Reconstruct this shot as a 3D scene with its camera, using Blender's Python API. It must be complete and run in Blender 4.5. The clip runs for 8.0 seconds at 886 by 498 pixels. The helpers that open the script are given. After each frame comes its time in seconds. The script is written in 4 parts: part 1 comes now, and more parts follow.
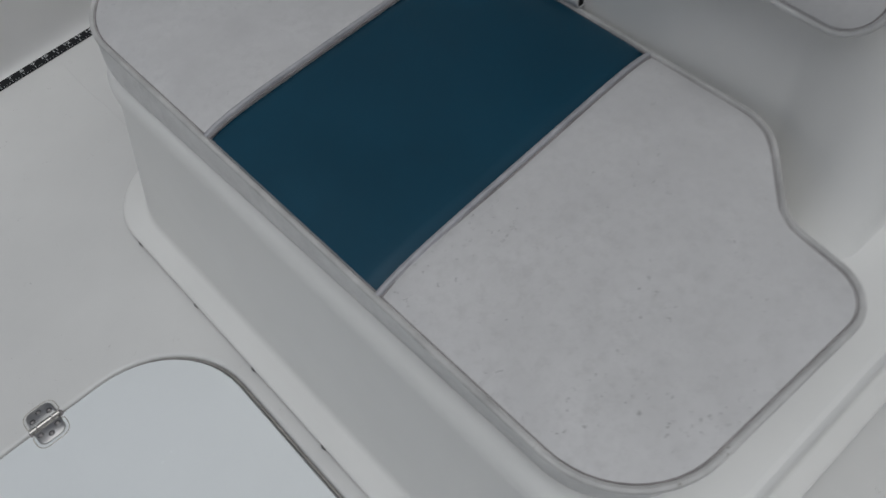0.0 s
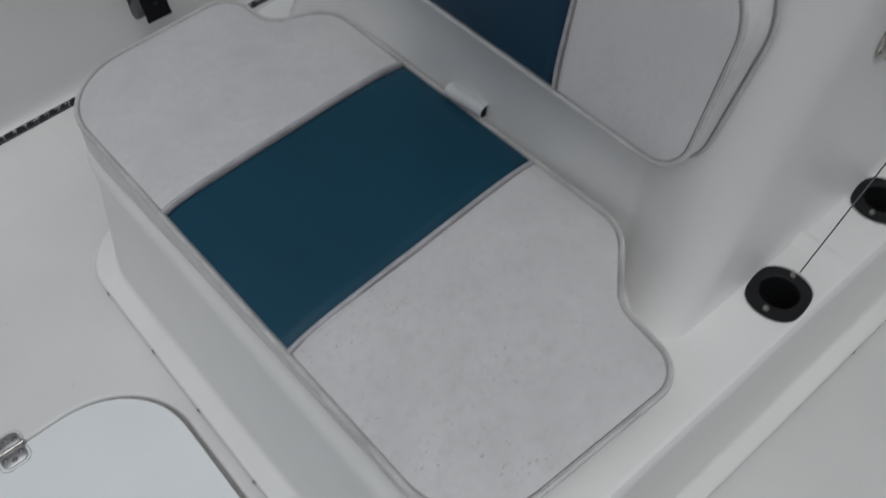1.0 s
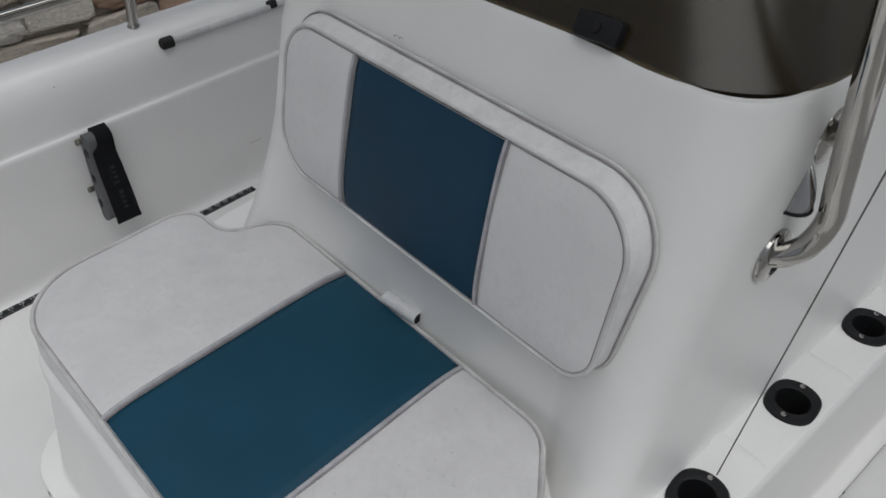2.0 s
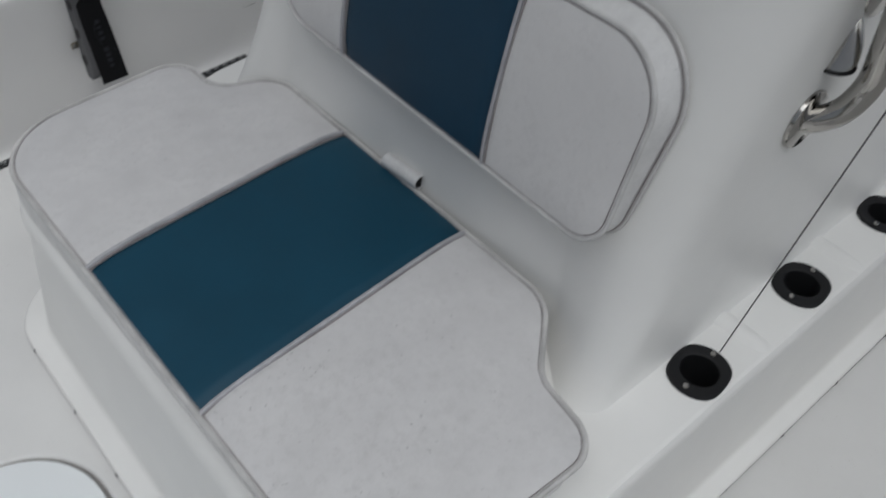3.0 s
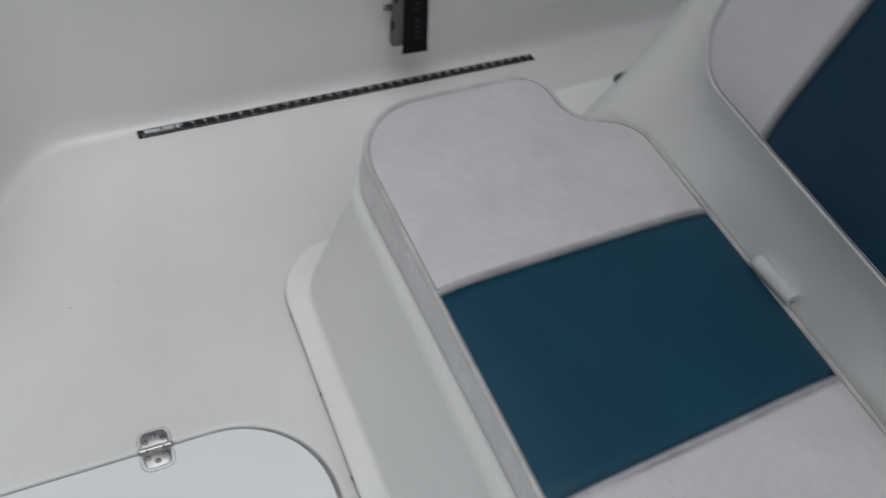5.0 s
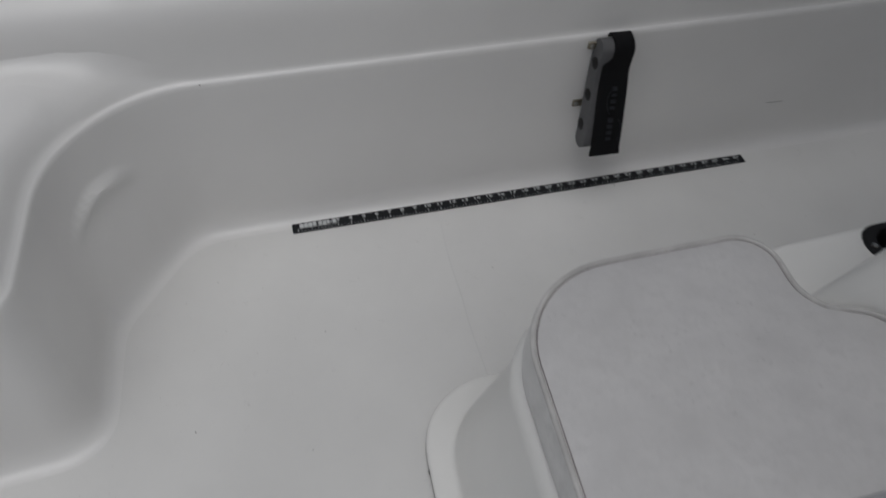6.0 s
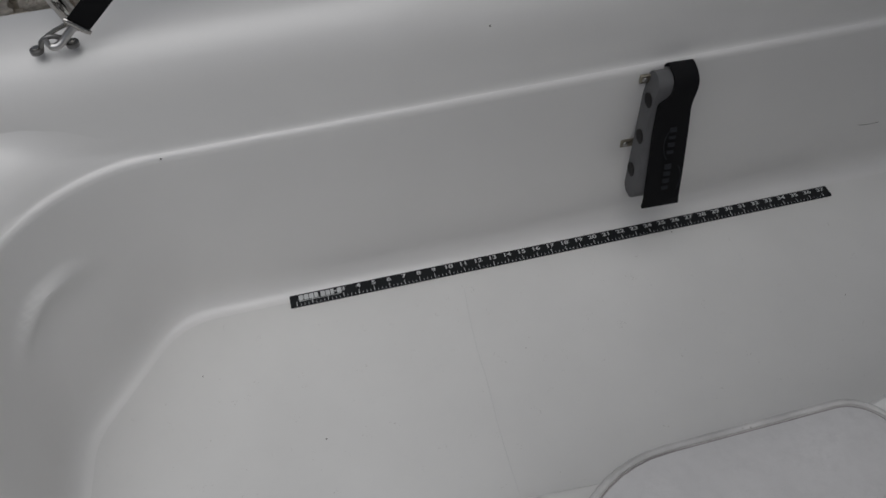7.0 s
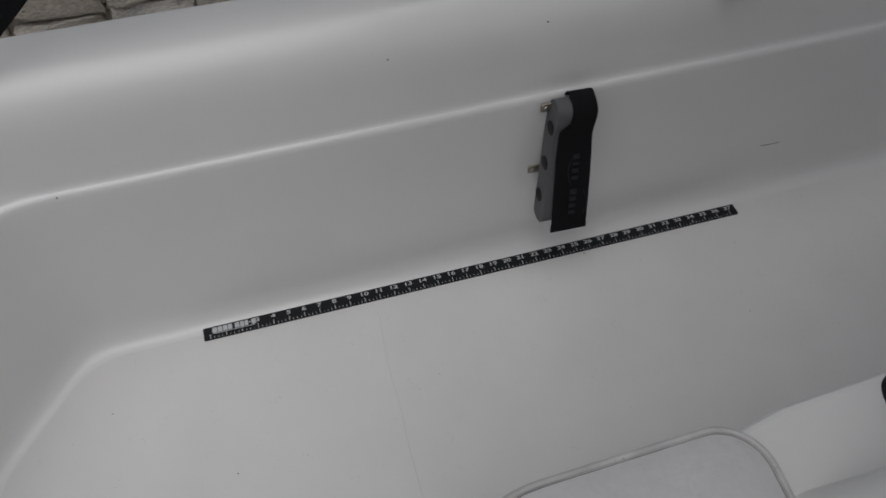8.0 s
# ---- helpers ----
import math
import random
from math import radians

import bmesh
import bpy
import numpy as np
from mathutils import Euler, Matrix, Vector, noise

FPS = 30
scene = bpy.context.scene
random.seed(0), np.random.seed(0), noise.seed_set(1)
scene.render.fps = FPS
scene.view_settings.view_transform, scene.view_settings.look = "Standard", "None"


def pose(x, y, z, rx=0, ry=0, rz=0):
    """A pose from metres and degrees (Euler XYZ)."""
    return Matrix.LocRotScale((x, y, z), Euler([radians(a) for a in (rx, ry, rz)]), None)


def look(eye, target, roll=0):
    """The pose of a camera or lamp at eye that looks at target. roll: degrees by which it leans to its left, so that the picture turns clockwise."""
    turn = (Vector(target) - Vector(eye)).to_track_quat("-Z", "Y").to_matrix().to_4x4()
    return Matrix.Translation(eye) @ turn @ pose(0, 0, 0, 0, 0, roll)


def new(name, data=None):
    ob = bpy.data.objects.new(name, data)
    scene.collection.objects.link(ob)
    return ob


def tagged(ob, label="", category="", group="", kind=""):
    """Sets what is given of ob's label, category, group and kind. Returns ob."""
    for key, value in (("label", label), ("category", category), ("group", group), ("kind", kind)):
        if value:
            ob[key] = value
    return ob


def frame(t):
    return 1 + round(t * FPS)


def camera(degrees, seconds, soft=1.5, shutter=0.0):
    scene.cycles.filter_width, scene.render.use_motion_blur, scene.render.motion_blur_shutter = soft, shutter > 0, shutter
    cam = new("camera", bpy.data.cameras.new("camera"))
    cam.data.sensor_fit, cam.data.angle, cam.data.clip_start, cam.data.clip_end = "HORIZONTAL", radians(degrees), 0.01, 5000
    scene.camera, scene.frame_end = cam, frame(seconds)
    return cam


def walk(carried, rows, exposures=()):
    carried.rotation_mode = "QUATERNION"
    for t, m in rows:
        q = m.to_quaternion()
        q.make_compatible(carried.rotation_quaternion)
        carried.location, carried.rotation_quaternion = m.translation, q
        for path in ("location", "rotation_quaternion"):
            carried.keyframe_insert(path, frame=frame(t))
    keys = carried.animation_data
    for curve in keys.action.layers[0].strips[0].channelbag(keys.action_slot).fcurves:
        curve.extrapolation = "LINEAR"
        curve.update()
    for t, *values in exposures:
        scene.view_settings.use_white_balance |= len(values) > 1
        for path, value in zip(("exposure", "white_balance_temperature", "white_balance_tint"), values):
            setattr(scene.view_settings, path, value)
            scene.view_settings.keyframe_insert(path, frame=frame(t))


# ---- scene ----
cam = camera(59.1, 8.0, soft=1.6, shutter=0.35)
PATH = [
    (0, (-0.058, -1.448, 1.002), (0.718, -0.602, -0.636), -6.5),
    (0.5, (-0.052, -1.52, 1.079), (0.771, -0.668, -0.532), -2.9),
    (0.8, (-0.0458, -1.5570, 1.1222), (0.6304, -0.8521, -0.1451), -3.62),
    (1, (-0.048, -1.575, 1.149), (0.83, -0.688, -0.413), -2.2),
    (1.3, (-0.0387, -1.6022, 1.1993), (0.7772, -0.8198, 0.0669), -1.24),
    (1.5, (-0.021, -1.62, 1.223), (1.059, -0.585, -0.105), -1.5),
    (1.7, (-0.013, -1.632, 1.233), (1.126, -0.564, -0.017), -1.0),
    (2.8, (-0.026, -1.623, 1.158), (1.083, -0.671, -0.207), 2.6),
    (3, (-0.024, -1.617, 1.147), (1.02, -0.693, -0.287), 2.9),
    (3.3, (-0.0354, -1.6041, 1.1310), (0.7079, -0.8537, -0.0708), 2.21),
    (3.5, (-0.051, -1.593, 1.115), (0.819, -0.636, -0.411), 3.0),
    (4, (-0.081, -1.517, 1.104), (0.673, -0.523, -0.459), 4.9),
    (4.3, (-0.0806, -1.4682, 1.1042), (0.5794, -0.7049, -0.1375), 6.13),
    (4.5, (-0.093, -1.424, 1.11), (0.775, -0.469, -0.417), 8.2),
    (4.8, (-0.1399, -1.3467, 1.1149), (0.5342, -0.5458, -0.0952), 10.3),
    (5, (-0.182, -1.304, 1.125), (0.635, -0.25, -0.366), 12.6),
    (5.1, (-0.1937, -1.2862, 1.1277), (0.4362, -0.4138, -0.0564), 13.05),
    (5.2, (-0.202, -1.267, 1.129), (0.554, -0.135, -0.336), 12.8),
    (6.3, (-0.002, -0.9233, 1.0795), (0.2867, 0.1538, -0.2037), 1.6),
    (6.5, (0.0308, -0.8407, 1.073), (0.284, 0.2097, -0.2394), 1.2),
    (6.8, (0.0478, -0.7738, 1.0627), (0.3022, 0.1783, -0.1977), -0.05),
    (7, (0.0573, -0.7546, 1.0521), (0.3113, 0.2505, -0.2952), -0.8),
    (7.3, (0.0646, -0.7428, 1.0580), (0.3003, 0.1950, -0.2168), -0.51),
    (7.5, (0.0828, -0.7419, 1.0625), (0.3496, 0.2614, -0.2836), -0.2),
    (7.8, (0.1114, -0.7529, 1.0746), (0.4238, 0.1867, -0.1822), 1.7),
    (8, (0.133, -0.7591, 1.0775), (0.477, 0.2365, -0.2568), 1.6),
]
walk(cam, [(t, look(eye, target, roll)) for t, eye, target, roll in PATH],
     exposures=[(0, -0.57, 6160, 8.5), (0.5, -0.54, 6160, 8.5), (1, -0.47, 6160, 8.5), (1.5, -0.21, 6200, 9), (1.7, -0.07, 6240, 9.3), (2.8, -0.17, 6180, 8.7), (3, -0.25, 6160, 8.5), (3.5, -0.38, 6160, 8.5),
                (4, -0.47, 6170, 8.7), (4.5, -0.27, 6170, 8.7), (4.8, -0.2, 6170, 8.7), (5, -0.32, 6190, 8.9), (5.2, -0.44, 6220, 9.2), (6.3, -0.69, 6280, 10.4), (8, -0.62, 6290, 10.4)])

from mathutils import geometry

# ---- light ----
world = bpy.data.worlds.new("sky")
scene.world = world
world.use_nodes = True
wn = world.node_tree
sky = wn.nodes.new("ShaderNodeTexSky")
sky.sky_type = "NISHITA"
sky.sun_disc = False
sky.sun_elevation = radians(75)
sky.sun_rotation = radians(200)
sky.air_density, sky.dust_density, sky.ozone_density = 1.0, 4.0, 1.0
wn.nodes["Background"].inputs["Strength"].default_value = 0.068
cloud = wn.nodes.new("ShaderNodeHueSaturation")   # thin overcast: a paler sky
cloud.inputs["Saturation"].default_value = 0.3
wn.links.new(sky.outputs["Color"], cloud.inputs["Color"])
wn.links.new(cloud.outputs["Color"], wn.nodes["Background"].inputs["Color"])
sun = new("sun", bpy.data.lights.new("sun", "SUN"))
sun.data.energy = 1.4
sun.data.angle = radians(66)
sun.data.color = (1.0, 0.99, 0.97)
sun.matrix_world = look((-0.25, -2.42, 6.3), (0.3, -0.9, 0.0))


# ---- materials ----
def material(name, colour, rough=0.4, metal=0.0, spec=0.5, grain=0.0, grain_size=0.001, wash=0.06, wash_size=0.2,
             specks=0.0, speck_size=0.01, speck_colour=(0.12, 0.11, 0.1), coat=0.0, coarse=0.0, coarse_size=0.05):
    """A surface with fine relief, a soft large stain and, where asked, small dirt specks."""
    m = bpy.data.materials.new(name)
    m.use_nodes = True
    t = m.node_tree
    n, l = t.nodes, t.links
    b = n["Principled BSDF"]
    b.inputs["Metallic"].default_value = metal
    b.inputs["Specular IOR Level"].default_value = spec
    b.inputs["Coat Weight"].default_value = coat
    b.inputs["Coat Roughness"].default_value = 0.12
    at = n.new("ShaderNodeTexCoord")
    big = n.new("ShaderNodeTexNoise")
    big.inputs["Scale"].default_value = 1 / wash_size
    big.inputs["Detail"].default_value = 6
    big.inputs["Roughness"].default_value = 0.6
    l.new(at.outputs["Object"], big.inputs["Vector"])
    ramp = n.new("ShaderNodeValToRGB")
    ramp.color_ramp.elements[0].position, ramp.color_ramp.elements[1].position = 0.3, 0.7
    ramp.color_ramp.elements[0].color = (*[c * (1 - wash) for c in colour], 1)
    ramp.color_ramp.elements[1].color = (*[min(1, c * (1 + wash * 0.4)) for c in colour], 1)
    l.new(big.outputs["Fac"], ramp.inputs["Fac"])
    out = ramp.outputs["Color"]
    if specks:
        dots = n.new("ShaderNodeTexNoise")
        dots.inputs["Scale"].default_value = 1 / speck_size
        dots.inputs["Detail"].default_value = 3
        l.new(at.outputs["Object"], dots.inputs["Vector"])
        where = n.new("ShaderNodeTexNoise")
        where.inputs["Scale"].default_value = 0.12 / speck_size
        where.inputs["Detail"].default_value = 4
        l.new(at.outputs["Object"], where.inputs["Vector"])
        add = n.new("ShaderNodeMath")
        add.operation = "MULTIPLY"
        l.new(dots.outputs["Fac"], add.inputs[0])
        l.new(where.outputs["Fac"], add.inputs[1])
        cut = n.new("ShaderNodeValToRGB")
        cut.color_ramp.elements[0].position, cut.color_ramp.elements[1].position = 0.40, 0.46
        cut.color_ramp.elements[0].color = (0, 0, 0, 1)
        cut.color_ramp.elements[1].color = (specks, specks, specks, 1)
        l.new(add.outputs[0], cut.inputs["Fac"])
        mix = n.new("ShaderNodeMix")
        mix.data_type = "RGBA"
        l.new(cut.outputs["Color"], mix.inputs["Factor"])
        l.new(out, mix.inputs["A"])
        mix.inputs["B"].default_value = (*speck_colour, 1)
        out = mix.outputs["Result"]
    l.new(out, b.inputs["Base Color"])
    rr = n.new("ShaderNodeMapRange")
    rr.inputs["To Min"].default_value, rr.inputs["To Max"].default_value = rough * 0.8, min(1, rough * 1.25)
    l.new(big.outputs["Fac"], rr.inputs["Value"])
    l.new(rr.outputs["Result"], b.inputs["Roughness"])
    last = None
    for strength, size in ((grain, grain_size), (coarse, coarse_size)):
        if strength:
            tex = n.new("ShaderNodeTexNoise")
            tex.inputs["Scale"].default_value = 1 / size
            tex.inputs["Detail"].default_value = 3
            l.new(at.outputs["Object"], tex.inputs["Vector"])
            bump = n.new("ShaderNodeBump")
            bump.inputs["Strength"].default_value = strength
            bump.inputs["Distance"].default_value = size * 0.5
            l.new(tex.outputs["Fac"], bump.inputs["Height"])
            if last:
                l.new(last.outputs["Normal"], bump.inputs["Normal"])
            last = bump
    if last:
        l.new(last.outputs["Normal"], b.inputs["Normal"])
    return m


GEL = material("white_gelcoat", (0.852, 0.843, 0.815), 0.40, spec=0.32, grain=0.03, grain_size=0.004, wash=0.05, wash_size=0.25, coat=0.04)
LINER = material("liner_gelcoat", (0.758, 0.748, 0.733), 0.3, grain=0.03, grain_size=0.004, wash=0.04, wash_size=0.3, coat=0.35)
DECK = material("deck_nonskid", (0.715, 0.708, 0.69), 0.5, grain=0.25, grain_size=0.0016, wash=0.07, wash_size=0.35,
                specks=0.35, speck_size=0.003, speck_colour=(0.3, 0.28, 0.25))
LID = material("hatch_gelcoat", (0.84, 0.865, 0.87), 0.25, grain=0.05, grain_size=0.003, wash=0.04, wash_size=0.3, coat=0.3)
VINYL = material("white_vinyl", (0.71, 0.697, 0.688), 0.55, grain=0.25, grain_size=0.0014, wash=0.06, wash_size=0.09, coarse=0.05, coarse_size=0.03)
SEAT_VINYL = material("white_seat_vinyl", (0.655, 0.643, 0.637), 0.55, grain=0.25, grain_size=0.0014, wash=0.10, wash_size=0.07, coarse=0.08, coarse_size=0.03)
SIDE_VINYL = material("side_vinyl", (0.735, 0.727, 0.715), 0.5, grain=0.2, grain_size=0.0014, wash=0.12, wash_size=0.05)


def mildew(m, amount, spots, patch=None):
    """Fine grey mottling and clusters of small dark mildew spots on vinyl."""
    n, l = m.node_tree.nodes, m.node_tree.links
    b = n["Principled BSDF"]
    out = b.inputs["Base Color"].links[0].from_socket
    at = n.new("ShaderNodeTexCoord")

    def noise_at(scale, detail, rough=0.6):
        t = n.new("ShaderNodeTexNoise")
        t.inputs["Scale"].default_value = scale
        t.inputs["Detail"].default_value = detail
        t.inputs["Roughness"].default_value = rough
        l.new(at.outputs["Object"], t.inputs["Vector"])
        return t.outputs["Fac"]

    def ramped(fac, lo, hi, top):
        r = n.new("ShaderNodeMapRange")
        r.inputs["From Min"].default_value, r.inputs["From Max"].default_value = lo, hi
        r.inputs["To Max"].default_value = top
        l.new(fac, r.inputs["Value"])
        return r.outputs["Result"]

    def times(a, c):
        t = n.new("ShaderNodeMath")
        t.operation = "MULTIPLY"
        l.new(a, t.inputs[0])
        l.new(c, t.inputs[1])
        return t.outputs[0]

    def over(fac, colour):
        mix = n.new("ShaderNodeMix")
        mix.data_type = "RGBA"
        l.new(fac, mix.inputs["Factor"])
        l.new(out, mix.inputs["A"])
        mix.inputs["B"].default_value = (*colour, 1)
        return mix.outputs["Result"]

    out = over(times(ramped(noise_at(90, 6, 0.72), 0.45, 0.72, amount), ramped(noise_at(14, 3), 0.35, 0.65, 1.0)), (0.36, 0.35, 0.34))
    cells = n.new("ShaderNodeTexVoronoi")
    cells.inputs["Scale"].default_value = 140
    bent = n.new("ShaderNodeMix")
    bent.data_type = "VECTOR"
    bent.inputs["Factor"].default_value = 0.012
    wob = n.new("ShaderNodeTexNoise")
    wob.inputs["Scale"].default_value = 260
    l.new(at.outputs["Object"], wob.inputs["Vector"])
    l.new(at.outputs["Object"], bent.inputs["A"])
    l.new(wob.outputs["Color"], bent.inputs["B"])
    l.new(bent.outputs["Result"], cells.inputs["Vector"])
    pick = n.new("ShaderNodeSeparateColor")
    l.new(cells.outputs["Color"], pick.inputs["Color"])
    spot = times(ramped(cells.outputs["Distance"], 0.30, 0.08, 1.0), ramped(pick.outputs["Red"], 0.55, 0.95, 1.0))
    where = ramped(noise_at(8, 2), 0.47, 0.62, spots)
    if patch:
        near = n.new("ShaderNodeVectorMath")
        near.operation = "DISTANCE"
        near.inputs[1].default_value = patch[:3]
        l.new(at.outputs["Object"], near.inputs[0])
        more = n.new("ShaderNodeMath")
        l.new(where, more.inputs[0])
        l.new(times(ramped(near.outputs["Value"], patch[3], patch[3] * 0.3, 0.6), ramped(noise_at(16, 2), 0.46, 0.62, 1.0)), more.inputs[1])
        where = more.outputs[0]
        smear = times(ramped(noise_at(75, 5, 0.75), 0.5, 0.75, 0.3), ramped(near.outputs["Value"], patch[3] * 1.1, patch[3] * 0.2, 1.0))
        out = over(smear, (0.36, 0.345, 0.335))
    spot = times(spot, where)
    out = over(spot, (0.20, 0.19, 0.19))
    l.new(out, b.inputs["Base Color"])


mildew(VINYL, 0.2, 0.14)
mildew(SEAT_VINYL, 0.24, 0.34, (0.09, -0.27, 0.43, 0.24))
mildew(SIDE_VINYL, 0.34, 0.28)
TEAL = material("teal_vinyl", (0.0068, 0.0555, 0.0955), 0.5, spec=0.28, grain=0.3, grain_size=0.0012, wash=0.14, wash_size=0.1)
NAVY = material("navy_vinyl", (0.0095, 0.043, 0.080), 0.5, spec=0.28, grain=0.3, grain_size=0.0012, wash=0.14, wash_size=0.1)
PIPING = material("grey_piping", (0.60, 0.588, 0.57), 0.5, grain=0.35, grain_size=0.002, wash=0.3, wash_size=0.06,
                  specks=0.75, speck_size=0.0035, speck_colour=(0.27, 0.245, 0.21))
PALE_PIPING = material("pale_piping", (0.64, 0.63, 0.615), 0.5, grain=0.3, grain_size=0.002, wash=0.25, wash_size=0.05,
                       specks=0.4, speck_size=0.0035, speck_colour=(0.3, 0.28, 0.25))
WELT = material("lilac_grey_welt", (0.44, 0.435, 0.455), 0.5, grain=0.2, grain_size=0.001, wash=0.25, wash_size=0.03)
SEAM = material("dark_seam", (0.33, 0.305, 0.30), 0.8, wash=0.3, wash_size=0.03)
STEEL = material("polished_steel", (0.45, 0.435, 0.41), 0.1, metal=1.0, wash=0.1, wash_size=0.05)
SATIN = material("satin_steel", (0.5, 0.49, 0.48), 0.3, metal=1.0, grain=0.1, grain_size=0.001, wash=0.2, wash_size=0.02)
DARKSTEEL = material("dull_steel", (0.22, 0.215, 0.21), 0.35, metal=1.0, grain=0.1, grain_size=0.001, wash=0.3, wash_size=0.01)
BLACK = material("black_plastic", (0.009, 0.009, 0.010), 0.55, spec=0.3, grain=0.1, grain_size=0.001, wash=0.2, wash_size=0.03)
RUBBER = material("black_rubber", (0.012, 0.011, 0.011), 0.65, spec=0.3, grain=0.2, grain_size=0.001, wash=0.2, wash_size=0.03)
WEB = material("black_webbing", (0.007, 0.007, 0.008), 0.9, spec=0.2, grain=0.6, grain_size=0.0015, wash=0.25, wash_size=0.02)
FOAM = material("grey_foam", (0.115, 0.115, 0.118), 0.8, grain=0.4, grain_size=0.002, wash=0.2, wash_size=0.03)
INK = material("pale_print", (0.55, 0.56, 0.56), 0.55, wash=0.2, wash_size=0.02)
TAPE = material("black_tape", (0.012, 0.013, 0.015), 0.6, spec=0.2, wash=0.3, wash_size=0.05)
FAINT = material("faint_print", (0.027, 0.029, 0.034), 0.9, spec=0.2, wash=0.3, wash_size=0.01)
BRASS = material("worn_bracket", (0.35, 0.32, 0.26), 0.4, metal=1.0, wash=0.3, wash_size=0.01)
LINE = material("dark_line", (0.12, 0.12, 0.12), 0.5)
# darkened beyond its own grey: the hatch groove's shade is in this colour
GASKET = material("groove_shaded_gasket", (0.30, 0.285, 0.27), 0.7, wash=0.3, wash_size=0.02)
CONCRETE = material("concrete", (0.28, 0.27, 0.25), 0.9, grain=0.5, grain_size=0.01, wash=0.25, wash_size=0.6)
MORTAR = material("mortar", (0.52, 0.47, 0.39), 0.95, grain=0.6, grain_size=0.008, wash=0.3, wash_size=0.15)


def stone_material(name, a, b2):
    m = material(name, a, 0.9, grain=0.8, grain_size=0.012, wash=0.3, wash_size=0.07, coarse=0.6, coarse_size=0.05)
    n, l = m.node_tree.nodes, m.node_tree.links
    info = n.new("ShaderNodeObjectInfo")
    mix = n.new("ShaderNodeMix")
    mix.data_type, mix.blend_type = "RGBA", "MULTIPLY"
    mix.inputs["Factor"].default_value = 1.0
    ramp = n.new("ShaderNodeValToRGB")
    ramp.color_ramp.elements[0].color = (*b2, 1)
    ramp.color_ramp.elements[1].color = (1, 1, 1, 1)
    l.new(info.outputs["Random"], ramp.inputs["Fac"])
    b = n["Principled BSDF"]
    l.new(b.inputs["Base Color"].links[0].from_socket, mix.inputs["A"])
    l.new(ramp.outputs["Color"], mix.inputs["B"])
    l.new(mix.outputs["Result"], b.inputs["Base Color"])
    return m


STONE = stone_material("limestone", (0.86, 0.815, 0.745), (0.74, 0.68, 0.61))
REDSTONE = stone_material("red_stone", (0.62, 0.45, 0.34), (0.66, 0.55, 0.48))


def tinted(name, colour):
    m = bpy.data.materials.new(name)
    m.use_nodes = True
    b = m.node_tree.nodes["Principled BSDF"]
    b.inputs["Base Color"].default_value = (*colour, 1)
    b.inputs["Roughness"].default_value = 0.22
    b.inputs["Transmission Weight"].default_value = 0.9
    b.inputs["IOR"].default_value = 1.49
    b.inputs["Specular IOR Level"].default_value = 0.15
    return m


TINT = tinted("brown_acrylic", (0.17, 0.128, 0.060))


# ---- mesh helpers ----
def part(name, bm, mat, parent=None, label="", smooth=True, m=None):
    """Links a bmesh as one mesh object, under a thing or a part."""
    bmesh.ops.recalc_face_normals(bm, faces=bm.faces[:])
    data = bpy.data.meshes.new(name)
    bm.to_mesh(data)
    bm.free()
    data.materials.append(mat)
    if smooth:
        data.polygons.foreach_set("use_smooth", [True] * len(data.polygons))
        data.set_sharp_from_angle(angle=radians(38))
    ob = new(name, data)
    if m is not None:
        ob.matrix_local = m
    if parent is not None:
        ob.parent = parent
    if label:
        tagged(ob, label)
    return ob


def empty(name, label, category, m=None, group="", kind=""):
    ob = new(name)
    ob.empty_display_size = 0.05
    if m is not None:
        ob.matrix_world = m
    return tagged(ob, label, category, group, kind)


def fillet(corners, seg=8):
    """A closed ring of points: corners (x, y, radius), each rounded with seg steps."""
    out = []
    n = len(corners)
    for i, (x, y, r) in enumerate(corners):
        p = Vector((x, y))
        a = Vector(corners[i - 1][:2]) - p
        b = Vector(corners[(i + 1) % n][:2]) - p
        la, lb = a.length, b.length
        a, b = a / la, b / lb
        half = a.angle(b) / 2
        cut = min(r / math.tan(half), la * 0.49, lb * 0.49)
        rr = cut * math.tan(half)
        mid = p + (a + b).normalized() * (rr / math.sin(half))
        s, e = p + a * cut - mid, p + b * cut - mid
        turn = s.angle_signed(e)
        for k in range(seg + 1):
            w = -turn * k / seg
            out.append((mid.x + s.x * math.cos(w) - s.y * math.sin(w), mid.y + s.x * math.sin(w) + s.y * math.cos(w)))
    return out


def loft(bm, rings, cap_low=False, cap_high=False, closed=True):
    """Skins rings of 3D points, all of one length."""
    rows = [[bm.verts.new(p) for p in ring] for ring in rings]
    n = len(rows[0])
    for a, b in zip(rows, rows[1:]):
        for i in range(n if closed else n - 1):
            j = (i + 1) % n
            bm.faces.new((a[i], a[j], b[j], b[i]))
    if cap_low:
        bm.faces.new(rows[0][::-1])
    if cap_high:
        bm.faces.new(rows[-1])
    return bm


def at_z(ring, z):
    return [(x, y, z) for x, y in ring]


def inset(ring, d):
    """The ring moved inwards by d."""
    n = len(ring)
    area = sum(ring[i - 1][0] * ring[i][1] - ring[i][0] * ring[i - 1][1] for i in range(n))
    s = 1 if area > 0 else -1
    out = []
    for i in range(n):
        t = Vector(ring[(i + 1) % n]) - Vector(ring[i - 1])
        t = t.normalized() if t.length > 1e-9 else Vector((1, 0))
        out.append((ring[i][0] - t.y * d * s, ring[i][1] + t.x * d * s))
    return out


